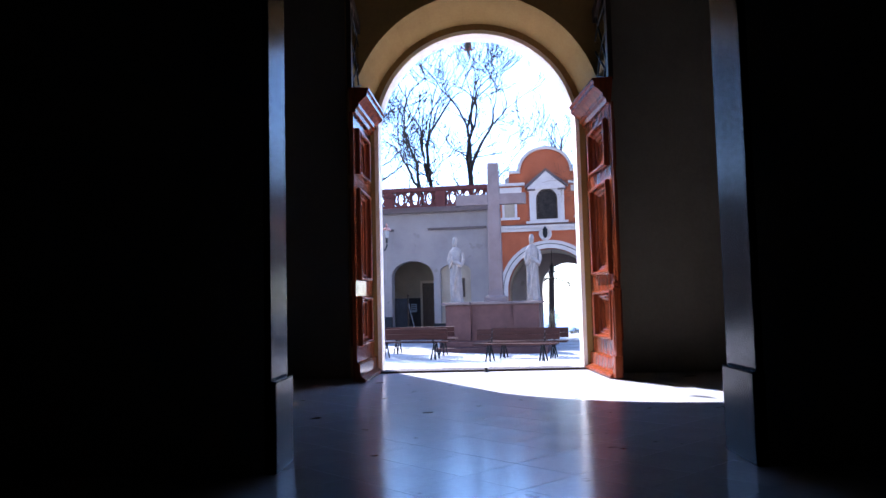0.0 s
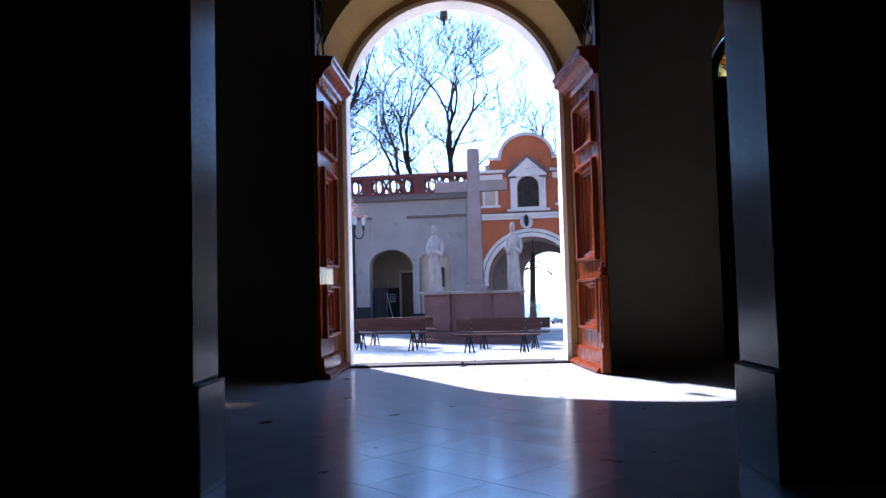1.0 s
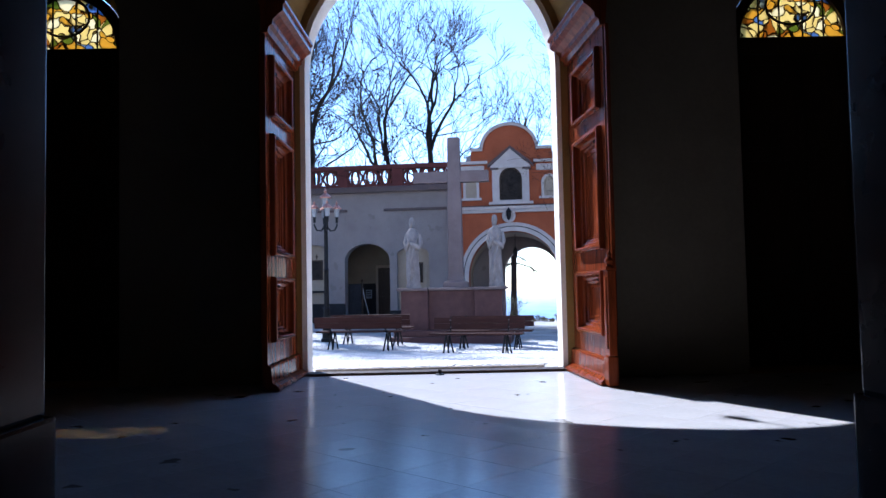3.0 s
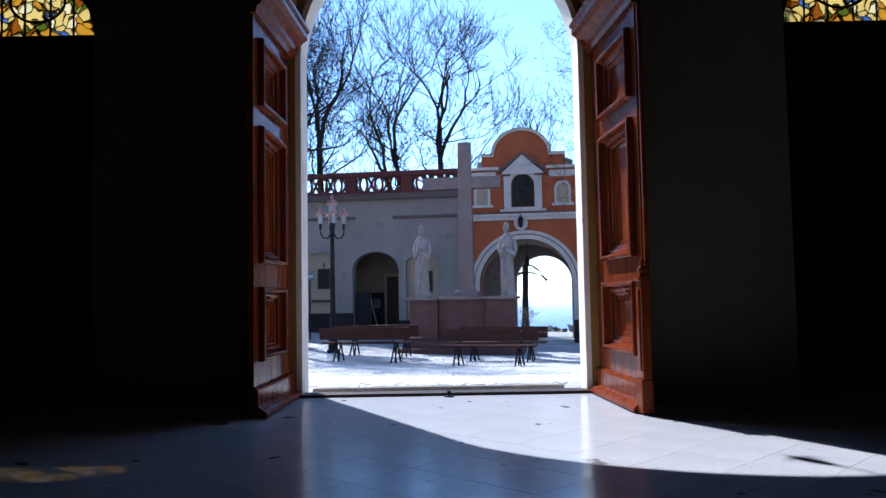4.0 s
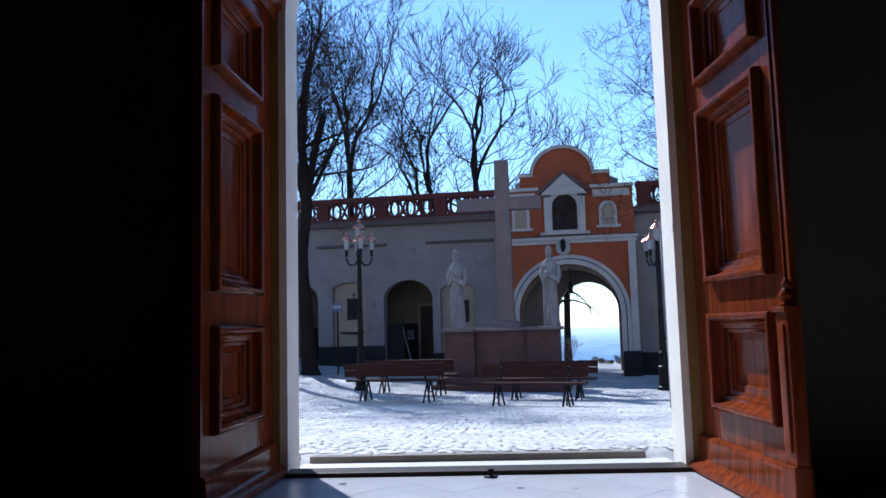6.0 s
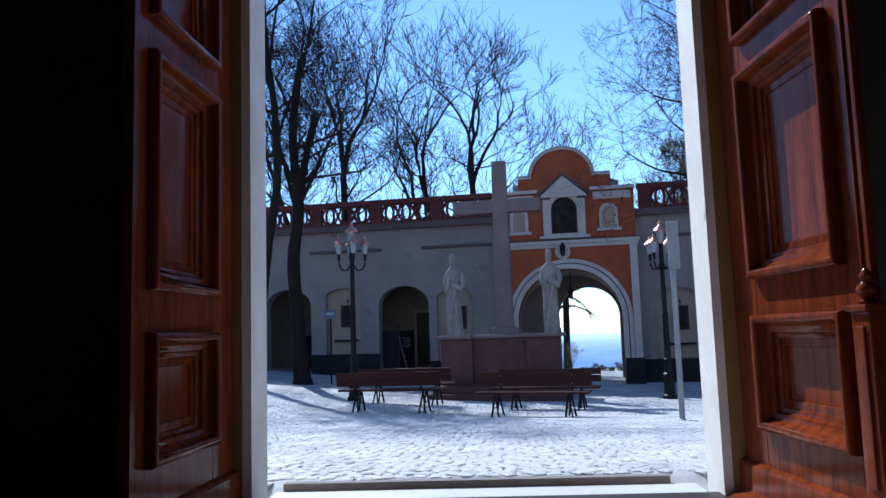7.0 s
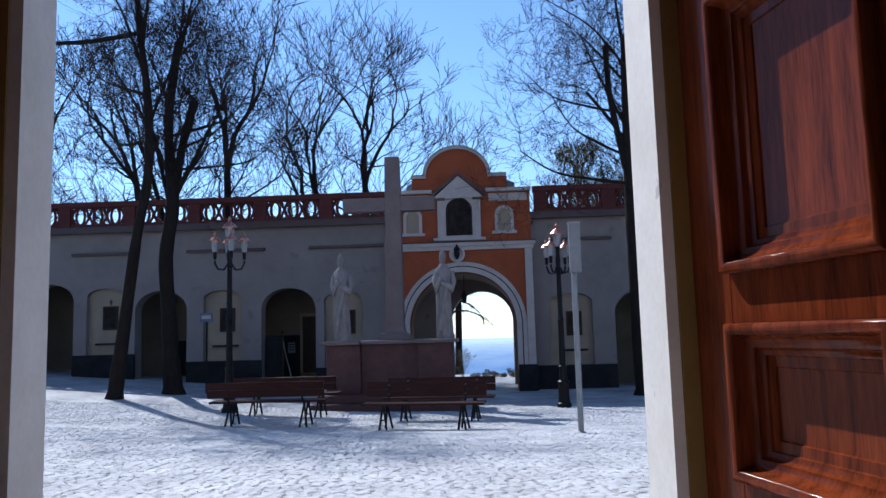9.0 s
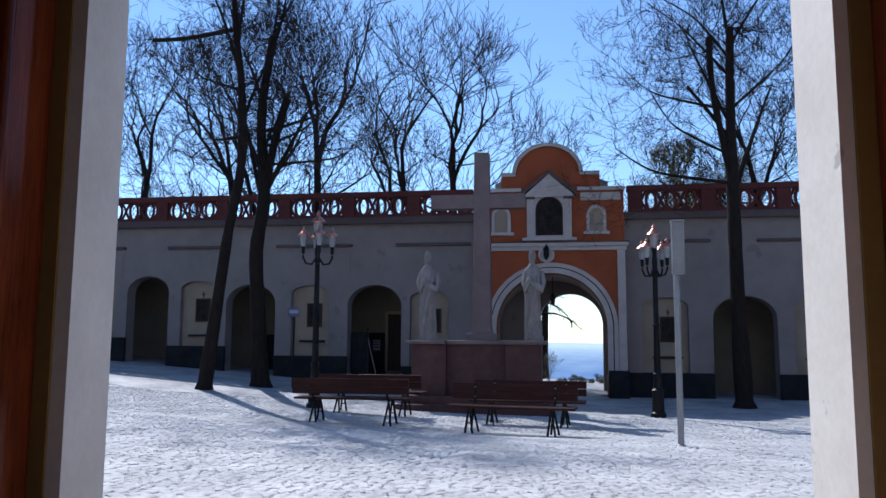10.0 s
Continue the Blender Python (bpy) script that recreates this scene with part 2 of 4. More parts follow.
def stained_glass():
    """Painted panes: yellow, white, green and blue fields with dark leading, lit through from outside."""
    m = bpy.data.materials.new("stained glass")
    m.use_nodes = True
    t = m.node_tree
    n, l = t.nodes, t.links
    co = n.new("ShaderNodeTexCoord")
    warp = n.new("ShaderNodeTexNoise")
    warp.inputs["Scale"].default_value = 4.0
    l.new(co.outputs["Object"], warp.inputs["Vector"])
    add = n.new("ShaderNodeMixRGB")
    add.blend_type = "ADD"
    add.inputs[0].default_value = 0.35
    l.new(co.outputs["Object"], add.inputs[1]), l.new(warp.outputs["Color"], add.inputs[2])
    cell = n.new("ShaderNodeTexVoronoi")
    cell.inputs["Scale"].default_value = 9.0
    l.new(add.outputs[0], cell.inputs["Vector"])
    hue = n.new("ShaderNodeValToRGB")
    hue.color_ramp.interpolation = "CONSTANT"
    es = hue.color_ramp.elements
    es[0].position, es[0].color = 0.0, (0.66, 0.54, 0.26, 1)
    es[1].position, es[1].color = 0.34, (0.58, 0.38, 0.08, 1)
    for p, c in ((0.52, (0.22, 0.25, 0.06, 1)), (0.66, (0.70, 0.62, 0.42, 1)), (0.8, (0.20, 0.28, 0.42, 1)), (0.9, (0.40, 0.20, 0.04, 1))):
        e = es.new(p)
        e.color = c
    split = n.new("ShaderNodeSeparateColor")
    l.new(cell.outputs["Color"], split.inputs[0])
    l.new(split.outputs[0], hue.inputs[0])
    edge = n.new("ShaderNodeTexVoronoi")
    edge.feature = "DISTANCE_TO_EDGE"
    edge.inputs["Scale"].default_value = 9.0
    l.new(add.outputs[0], edge.inputs["Vector"])
    lead = n.new("ShaderNodeMath")
    lead.operation = "GREATER_THAN"
    lead.inputs[1].default_value = 0.055
    l.new(edge.outputs["Distance"], lead.inputs[0])
    col = n.new("ShaderNodeMixRGB")
    col.inputs[1].default_value = (0.03, 0.02, 0.01, 1)
    l.new(lead.outputs[0], col.inputs[0]), l.new(hue.outputs[0], col.inputs[2])
    clear, milky, mix = n.new("ShaderNodeBsdfTransparent"), n.new("ShaderNodeBsdfTranslucent"), n.new("ShaderNodeMixShader")
    mix.inputs[0].default_value = 0.5
    l.new(col.outputs[0], clear.inputs[0]), l.new(col.outputs[0], milky.inputs[0])
    l.new(clear.outputs[0], mix.inputs[1]), l.new(milky.outputs[0], mix.inputs[2])
    l.new(mix.outputs[0], n["Material Output"].inputs[0])
    return m


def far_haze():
    """The plain far below the hill, its haze painted as a glow that pales with distance."""
    m = bpy.data.materials.new("painted hazy distance")
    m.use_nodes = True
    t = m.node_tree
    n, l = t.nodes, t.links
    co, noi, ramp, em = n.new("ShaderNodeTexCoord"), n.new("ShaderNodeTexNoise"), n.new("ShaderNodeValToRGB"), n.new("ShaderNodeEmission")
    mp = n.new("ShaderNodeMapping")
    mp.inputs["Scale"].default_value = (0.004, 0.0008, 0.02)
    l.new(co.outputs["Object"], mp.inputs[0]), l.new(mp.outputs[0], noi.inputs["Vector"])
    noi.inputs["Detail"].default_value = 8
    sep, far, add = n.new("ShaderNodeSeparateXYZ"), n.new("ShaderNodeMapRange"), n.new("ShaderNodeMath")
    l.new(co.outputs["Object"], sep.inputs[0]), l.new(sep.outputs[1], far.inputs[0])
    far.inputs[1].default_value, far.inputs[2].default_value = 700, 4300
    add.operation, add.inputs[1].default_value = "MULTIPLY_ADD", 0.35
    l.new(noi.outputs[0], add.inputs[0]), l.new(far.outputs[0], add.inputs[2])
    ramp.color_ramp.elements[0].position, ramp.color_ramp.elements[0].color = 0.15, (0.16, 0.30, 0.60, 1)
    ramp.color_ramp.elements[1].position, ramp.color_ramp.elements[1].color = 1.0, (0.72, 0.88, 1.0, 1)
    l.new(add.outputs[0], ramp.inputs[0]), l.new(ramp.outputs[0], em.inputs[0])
    # emission gives the painted haze its own brightness
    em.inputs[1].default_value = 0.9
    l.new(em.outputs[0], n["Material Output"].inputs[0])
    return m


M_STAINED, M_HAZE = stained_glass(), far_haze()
M_PANE = bpy.data.materials.new("window glass")
M_PANE.use_nodes = True
M_PANE.node_tree.nodes["Principled BSDF"].inputs["Transmission Weight"].default_value = 1.0
M_PANE.node_tree.nodes["Principled BSDF"].inputs["Roughness"].default_value = 0.03
M_PANE.node_tree.nodes["Principled BSDF"].inputs["Base Color"].default_value = (0.85, 0.9, 0.92, 1)


def structure(name, bm, mat, m=None, label="", smooth=False):
    ob = part(name, bm, mat, smooth=smooth)
    if m is not None:
        ob.matrix_world = m
    return tagged(ob, label, kind="structure")


# ---- ground ----
xs = sorted({round(v, 2) for v in list(np.arange(-24, 24.1, 0.75)) + list(np.arange(-3, 3.1, 0.25)) + [-3500, -1500, -600, -250, -110, -60, -36, 36, 60, 110, 250, 600, 1500, 3500]})
ys = sorted({round(v, 2) for v in list(np.arange(0.5, 34.1, 0.75)) + list(np.arange(0.1, 2.3, 0.1)) + [-400, -120, -40, -16, 36, 39, 43, 48, 60, 80, 110, 150, 200, 300, 420]})
verts = [(x, y, ground_z(x, y) - (0.35 if y < 0 else 0)) for y in ys for x in xs]
nx = len(xs)
faces = [(j * nx + i, j * nx + i + 1, (j + 1) * nx + i + 1, (j + 1) * nx + i) for j in range(len(ys) - 1) for i in range(nx - 1)]
me = bpy.data.meshes.new("ground")
me.from_pydata(verts, [], faces)
me.polygons.foreach_set("use_smooth", [True] * len(faces))
me.materials.append(M_GROUND)
tagged(new("ground", me), "sloping courtyard paved with small grey granite setts", "ground", kind="structure")
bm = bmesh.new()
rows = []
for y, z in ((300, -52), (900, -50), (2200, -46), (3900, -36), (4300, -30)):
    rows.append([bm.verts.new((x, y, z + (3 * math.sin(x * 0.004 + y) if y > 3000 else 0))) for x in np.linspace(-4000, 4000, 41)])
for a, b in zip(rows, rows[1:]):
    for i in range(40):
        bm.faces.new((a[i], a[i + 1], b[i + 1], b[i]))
structure("backdrop", bm, M_HAZE, label="plain far below the hill with painted blue haze", smooth=True)

# ---- church: floor, walls, ceiling ----
structure("floor", boxed(-7, 7, -15, -0.33, -0.3, -0.012), M_GROUT, CH, "polished grey stone floor of the church porch")
FLOOR = bpy.data.objects["floor"]
structure("door_sill", boxed(-1.40, 1.40, -0.40, -0.2, -0.3, 0.028, bevel=0.012), M_DARKWOOD, CH, "dark worn door sill")
structure("doorstep", boxed(-1.42, 1.4, -0.2, 0.655, -0.5, -0.09, bevel=0.008), M_SLAB, CH, "pale worn stone doorstep sunk below the courtyard setts")
# riser below the sett edge, coloured as if in shade
structure("shaded_riser", boxed(-1.38, 1.24, 0.66, 0.75, -0.4, -0.040, bevel=0.012), M_GREY, CH, "riser beyond the sunken doorstep, shade put into its grey-brown colour")
SIDE = 3.78
bm = arch_wall(bmesh.new(), -7, 7, -0.4, 9.0, 0.0, -0.32, [(-SIDE, 0.66, 0.64, 3.4, 1.5, 1.2, 0.0), (0, 1.3, 1.3, 3.15, 1.3, 1.3, -0.4), (SIDE, 0.66, 0.64, 3.4, 1.5, 1.2, 0.0)], 32)
structure("wall_front", bm, M_FRAME, CH, "cream painted front wall of the church")
bm = arch_wall(bmesh.new(), -7, 7, -0.4, 9.0, -0.32, -0.92, [(-SIDE, 0.66, 0.82, 3.4, 0.66, 0.82, 0.0), (0, 1.42, 1.57, 3.15, 1.42, 1.6, -0.4), (SIDE, 0.66, 0.82, 3.4, 0.66, 0.82, 0.0)], 32)
structure("wall_front_inner", bm, M_OCHRE, CH, "ochre plaster of the splayed door embrasure")
for x0, x1, n in ((-7, -1.62, "left"), (1.62, 7, "right")):
    s = -SIDE if x0 < 0 else SIDE
    bm = arch_wall(bmesh.new(), x0, x1, 0.0, 6.4, -0.922, -0.952, [(s, 0.83, 0.83, 3.4, 0.83, 0.83, 0.0)], 24)
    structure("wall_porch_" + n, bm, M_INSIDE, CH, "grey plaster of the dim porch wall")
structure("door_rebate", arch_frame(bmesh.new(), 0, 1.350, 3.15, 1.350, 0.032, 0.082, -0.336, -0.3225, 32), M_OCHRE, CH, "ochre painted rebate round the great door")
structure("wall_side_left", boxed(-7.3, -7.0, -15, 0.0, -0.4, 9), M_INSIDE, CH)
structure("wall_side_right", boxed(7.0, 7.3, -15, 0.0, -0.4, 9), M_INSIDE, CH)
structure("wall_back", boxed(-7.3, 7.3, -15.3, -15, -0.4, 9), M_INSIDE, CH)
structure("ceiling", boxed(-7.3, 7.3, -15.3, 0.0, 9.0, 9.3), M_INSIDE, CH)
structure("wall_nave", arch_wall(bmesh.new(), -7, 7, 0.0, 9.0, -5.78, -6.14, [(0.1125, 1.34, 1.34, 4.6, 1.34, 1.34, 0.0)]), M_INSIDE, CH, "dark wall between porch and nave")
for wall, shaft, block, near, far in ((-1.2275, -1.19, -1.161, -6.165, -5.765), (1.4525, 1.41, 1.385, -6.155, -5.64)):
    ob = thing("nave_door_jamb", "tall dark polished stone door jamb on a low plinth block", "door jamb", CH, "jambs of the nave door")
    part("shaft", boxed(min(wall, shaft), max(wall, shaft), near + 0.012, far - 0.012, 0.5, 4.6, bevel=0.012), M_JAMB, ob)
    part("plinth_block", boxed(min(wall, block), max(wall, block), near, far, 0.0, 0.5, bevel=0.015), M_JAMB, ob)

# ---- side doors of the porch ----
for s in (-1, 1):
    ob = thing("side_door", "closed dark oak porch door under a stained glass fanlight", "door", CH @ Matrix.Translation((s * SIDE, -0.30, 0)), "side doors of the porch")
    part("door_frame", arch_frame(bmesh.new(), 0, 0.55, 3.4, 0.55, 0.0, 0.105, -0.05, 0.05), M_DARKWOOD, ob)
    for k in (-1, 1):
        leaf = part("door_leaf", boxed(0.0 if k > 0 else -0.6, 0.6 if k > 0 else 0.0, -0.03, 0.03, -0.01, 3.25, bevel=0.004), M_DARKWOOD, ob)
        for z0, z1 in ((0.25, 0.95), (1.1, 2.1), (2.25, 3.1)):
            part("door_panel", boxed(0.1 * k, 0.5 * k, -0.045, -0.028, z0, z1, bevel=0.01), M_DARKWOOD, leaf)
    part("transom", boxed(-0.58, 0.58, -0.06, 0.06, 3.22, 3.40, bevel=0.015), M_DARKWOOD, ob)
    glass = part("fanlight", arch_plate(bmesh.new(), 0, 0.575, 3.44, 0.57, 3.385, -0.004, 0.004), M_STAINED, ob, "yellow, white and green stained glass")
    for x in (-0.34, -0.12, 0.12, 0.34):
        part("glazing_bar", boxed(x - 0.006, x + 0.006, -0.02, 0.0, 3.39, 3.43 + 0.55 * math.sqrt(1 - (x / 0.58) ** 2)), M_IRON, glass)
    ring = [(0.26 * math.cos(2 * math.pi * i / 24), -0.02, 3.74 + 0.2 * math.sin(2 * math.pi * i / 24)) for i in range(24)]
    part("iron_scroll", tube(bmesh.new(), ring, 0.014, 6, True), M_IRON, glass)


# ---- the great door ----
def raised_panel(bm, u0, u1, z0, z1, y):
    """A sunken panel edged by a heavy moulding in steps, with a raised field."""
    steps = ((0.0, 0.0), (0.0, -0.030), (0.004, -0.043), (0.012, -0.050), (0.026, -0.051), (0.037, -0.045), (0.043, -0.033), (0.046, -0.014), (0.056, 0.004), (0.072, 0.018), (0.090, 0.024),
             (0.093, 0.034), (0.103, 0.044), (0.118, 0.050), (0.122, 0.058), (0.158, 0.060), (0.162, 0.067), (0.176, 0.070))
    rings = []
    for d, h in steps:
        rings.append([bm.verts.new((x, y + h, z)) for x, z in ((u0 + d, z0 + d), (u1 - d, z0 + d), (u1 - d, z1 - d), (u0 + d, z1 - d))])
    for a, b in zip(rings, rings[1:]):
        for i in range(4):
            bm.faces.new((a[i], a[(i + 1) % 4], b[(i + 1) % 4], b[i]))
    bm.faces.new(rings[-1])
    return bm


def great_leaf(side, hinge, free, field, label):
    """A leaf: u runs from the hinge to the free edge, its street face looks to -y of its own frame."""
    d = (Vector(free) - Vector(hinge))
    width = d.length
    turn = math.atan2(d.y, d.x)
    k = side                                   # mirrored, so that the panelled face looks into the passage
    m = CH @ Matrix.Translation(hinge) @ Matrix.Rotation(turn, 4, "Z") @ Matrix.Diagonal((1, k, 1, 1))
    ob = thing("church_door_leaf", label, "door", m, "leaves of the great door")
    w = width
    holes = ((0.415, 0.995), (1.18, 2.27), (2.43, 2.98))
    u0, u1 = field
    for name, a in (("stile", (0.0, u0)), ("stile", (u1, w))):
        part(name, boxed(a[0], a[1], 0.0, 0.05, 0.02, 3.15, bevel=0.004), M_WOOD, ob)
    zz = [0.02] + [z for h in holes for z in h] + [3.15]
    for z0, z1 in zip(zz[::2], zz[1::2]):
        part("rail", boxed(u0 + 0.002, u1 - 0.002, 0.001, 0.049, z0, z1, bevel=0.004), M_WOOD, ob)
    for z0, z1 in holes:
        part("panel", raised_panel(bmesh.new(), u0, u1, z0, z1, 0.0), M_WOOD, ob, smooth=True)
        part("panel_back", boxed(u0, u1, 0.082, 0.094, z0, z1), M_WOOD, ob)
    bm = bmesh.new()
    prof = ((0.0, 0.012), (-0.105, 0.012), (-0.105, 0.03), (-0.09, 0.05), (-0.05, 0.075), (-0.038, 0.09), (-0.034, 0.205), (-0.026, 0.222), (0.0, 0.235))
    a = [bm.verts.new((-0.01, y, z)) for y, z in prof]
    b = [bm.verts.new((w + 0.01, y, z)) for y, z in prof]
    for i in range(len(prof) - 1):
        bm.faces.new((a[i], a[i + 1], b[i + 1], b[i]))
    bm.faces.new(a), bm.faces.new(b[::-1])
    part("kick_rail", bm, M_WOOD, ob)
    bm = bmesh.new()
    prof = ((0.02, 3.13), (-0.03, 3.13), (-0.04, 3.18), (-0.07, 3.20), (-0.075, 3.24), (-0.125, 3.29), (-0.17, 3.32), (-0.17, 3.375), (-0.19, 3.39), (-0.19, 3.415), (0.05, 3.43))
    a = [bm.verts.new((-0.03, y, z)) for y, z in prof]
    b = [bm.verts.new((w + 0.03, y, z)) for y, z in prof]
    for i in range(len(prof) - 1):
        bm.faces.new((a[i], a[i + 1], b[i + 1], b[i]))
    bm.faces.new((a[0], a[-1], b[-1], b[0])), bm.faces.new(a), bm.faces.new(b[::-1])
    part("cornice", bm, M_WOOD, ob, "heavy moulded cornice")
    # quarter fanlight above the cornice
    r = w - 0.02
    q = [(w - r * math.cos(math.pi / 2 * i / 14), 3.41 + (r * 1.02) * math.sin(math.pi / 2 * i / 14)) for i in range(15)]
    bm = bmesh.new()
    for p0, p1 in zip(q, q[1:]):
        c0, c1 = [(w + (p[0] - w) * 0.9, 3.41 + (p[1] - 3.41) * 0.9) for p in (p0, p1)]
        f = [bm.verts.new((x, 0.01, z)) for x, z in (p0, p1, c1, c0)]
        g = [bm.verts.new((x, 0.07, z)) for x, z in (p0, p1, c1, c0)]
        bm.faces.new(f), bm.faces.new(g[::-1])
        for i in range(4):
            bm.faces.new((f[i], g[i], g[(i + 1) % 4], f[(i + 1) % 4]))
    box(bm, w - 0.1, w - 0.004, 0.012, 0.068, 3.41, 3.41 + r, bevel=0.004)
    fan = part("fanlight_frame", bm, M_DARKWOOD, ob)
    for i in (3, 6, 9, 12):
        an = math.pi / 2 * i / 14
        part("glazing_bar", tube(bmesh.new(), [(w - 0.25 * math.cos(an), 0.04, 3.41 + 0.25 * math.sin(an)), (w - 0.92 * r * math.cos(an), 0.04, 3.41 + 0.92 * r * math.sin(an))], 0.014, 6), M_IRON, fan)
    for rad in (0.3, 0.62, 0.95):
        part("glazing_bar", tube(bmesh.new(), [(w - rad * math.cos(math.pi / 2 * i / 10), 0.04, 3.41 + rad * math.sin(math.pi / 2 * i / 10)) for i in range(11)], 0.014, 6), M_IRON, fan)
    pane = part("pane", prism(bmesh.new(), [(w, 3.41)] + [(w + (x - w) * 0.93, 3.41 + (z - 3.41) * 0.93) for x, z in q], 0.036, 0.042), M_PANE, fan)
    if side > 0:
        post = part("meeting_post", boxed(w - 0.008, w + 0.115, -0.055, 0.015, 0.26, 0.985, bevel=0.01), M_WOOD, ob)
        part("post_base", boxed(w - 0.02, w + 0.118, -0.07, 0.02, 0.012, 0.26, bevel=0.012), M_WOOD, post)
        part("post_field", boxed(w + 0.025, w + 0.085, -0.066, -0.05, 0.32, 0.93, bevel=0.006), M_WOOD, post)
        part("capital", boxed(w - 0.022, w + 0.12, -0.072, 0.025, 0.985, 1.012, bevel=0.008), M_WOOD, post)
        part("knob", lathe(bmesh.new(), ((0.028, 0), (0.036, 0.01), (0.018, 0.022), (0.04, 0.05), (0.038, 0.066), (0.017, 0.088), (0.025, 0.108), (0.016, 0.128), (0.004, 0.14)), 16, (w + 0.055, -0.02, 1.012)), M_WOOD, post, "turned wooden knob", smooth=True)
        part("astragal", boxed(w + 0.002, w + 0.04, 0.01, 0.045, 1.014, 3.14, bevel=0.012), M_WOOD, ob)
    return ob


great_leaf(1, (1.418, -0.34, 0), (1.514, -1.586, 0), (0.28, 1.14), "open mahogany church door leaf with raised panels and knob")
great_leaf(-1, (-1.40, -0.34, 0), (-1.44, -1.53, 0), (0.29, 1.06), "open mahogany church door leaf with raised panels in shade")
ob = thing("door_stop", "small dark iron door stop on the floor", "door stop", CH @ Matrix.Translation((0.04, -0.47, 0)))
part("stop_base", lathe(bmesh.new(), ((0.045, 0), (0.045, 0.008), (0.02, 0.014)), 14), M_IRON, ob, smooth=True)
part("stop_pin", lathe(bmesh.new(), ((0.014, 0.01), (0.014, 0.035), (0.022, 0.04), (0.018, 0.052)), 12), M_IRON, ob, smooth=True)


# ---- courtyard wings ----
WY = 23.2


def wing(name, x0, x1, arches, niches):
    """An arcade wing: front wall with arches and niches, a dark passage behind, terrace above."""
    ops = [(c, h, h, top - h * 0.75, h * 0.75, h * 0.75, -3.0) for c, h, top in arches]
    ops += [(c, h, h, top - h * 0.45, h * 0.45, h * 0.45, gz) for c, h, top, gz in niches]
    ops.sort()
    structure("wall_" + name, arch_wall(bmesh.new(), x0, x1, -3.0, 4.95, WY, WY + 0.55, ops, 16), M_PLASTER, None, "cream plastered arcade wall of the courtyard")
    # darker plaster on the rear wall puts the passage shade into its colour
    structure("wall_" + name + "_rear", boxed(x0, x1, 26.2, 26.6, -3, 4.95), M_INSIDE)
    structure("terrace_" + name, boxed(x0, x1, 23.0, 26.8, 4.95, 5.08), M_EAVE, None, "terrace slab with a dark red tin edge")
    structure("eave_" + name, boxed(x0, x1, 22.92, 23.06, 4.86, 5.1, bevel=0.03), M_EAVE, None, "dark red tin eave")
    edges = sorted([(c - h, c + h) for c, h, t in arches])
    x = x0
    for a, b in edges + [(x1, x1)]:
        if a - x > 0.1:
            zt = ground_z((x + a) / 2, WY) + 0.8
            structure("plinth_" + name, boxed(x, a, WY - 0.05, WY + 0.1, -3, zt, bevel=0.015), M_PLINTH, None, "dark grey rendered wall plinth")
        x = b
    for c, h, top, gz in niches:
        structure("niche_back_" + name, boxed(c - h - 0.05, c + h + 0.05, WY + 0.22, WY + 0.5, gz - 0.1, top + 0.1), M_NICHE, None, "ochre back of a wall niche")
        ob = thing("station_picture", "small dark framed picture in a wall niche", "picture", Matrix.Translation((c + 0.12, WY + 0.22, top - 1.05)), "pictures in the niches")
        fr = bmesh.new()
        for a in ((-0.27, 0.27, 0.36, 0.42), (-0.27, 0.27, -0.42, -0.36), (-0.27, -0.21, -0.36, 0.36), (0.21, 0.27, -0.36, 0.36)):
            box(fr, a[0], a[1], -0.06, 0, a[2], a[3], bevel=0.008)
        part("frame", fr, M_DARKWOOD, ob)
        part("canvas", boxed(-0.21, 0.21, -0.035, -0.005, -0.36, 0.36), M_PAINTING, ob)
        bm = boxed(-0.018, 0.018, -0.03, 0, 0.44, 0.66, bevel=0.004)
        box(bm, -0.06, 0.06, -0.028, 0, 0.55, 0.585, bevel=0.004)
        part("small_cross", bm, M_DARKWOOD, ob)
        structure("niche_shelf", boxed(c - h * 0.55, c + h * 0.75, WY + 0.06, WY + 0.22, top - 2.0, top - 1.93, bevel=0.01), M_PLINTH, None, "narrow dark shelf under the niche picture")


wing("left", -26, -2.3,
     [(-22.4, 0.93, 3.4), (-18.6, 0.93, 3.3), (-14.65, 0.82, 3.1), (-10.68, 0.93, 2.78), (-6.14, 0.96, 2.74)],
     [(-16.6, 0.66, 3.0, 0.6), (-12.7, 0.66, 2.92, 0.5), (-8.48, 0.68, 2.74, 0.25), (-4.2, 0.68, 2.55, -0.1)])
wing("right", 2.35, 20,
     [(6.15, 1.0, 2.32), (10.6, 1.0, 2.3), (15.2, 1.0, 2.3)],
     [(3.65, 0.74, 2.28, -0.3), (8.4, 0.74, 2.28, -0.3), (12.9, 0.74, 2.28, -0.3)])
structure("wall_end_left", boxed(-26.4, -26, 2, 27, -3, 5.1), M_PLASTER)
structure("wall_end_right", boxed(20, 20.4, 2, 27, -3, 5.1), M_PLASTER)
for a, b in ((-13.9, -11.5), (-9.75, -6.95), (-5.38, -2.75), (3.1, 5.15), (6.6, 9.0), (-18, -15.6)):
    structure("string_course", boxed(a, b, WY - 0.13, WY + 0.02, 4.08, 4.18, bevel=0.02), M_EAVE, None, "dark tin ledge on the courtyard wall")
    structure("wall_panel", boxed(a + 0.08, b - 0.08, WY - 0.012, WY + 0.02, 3.0, 4.09), M_PLASTER, None, "slightly raised plaster field under a ledge")
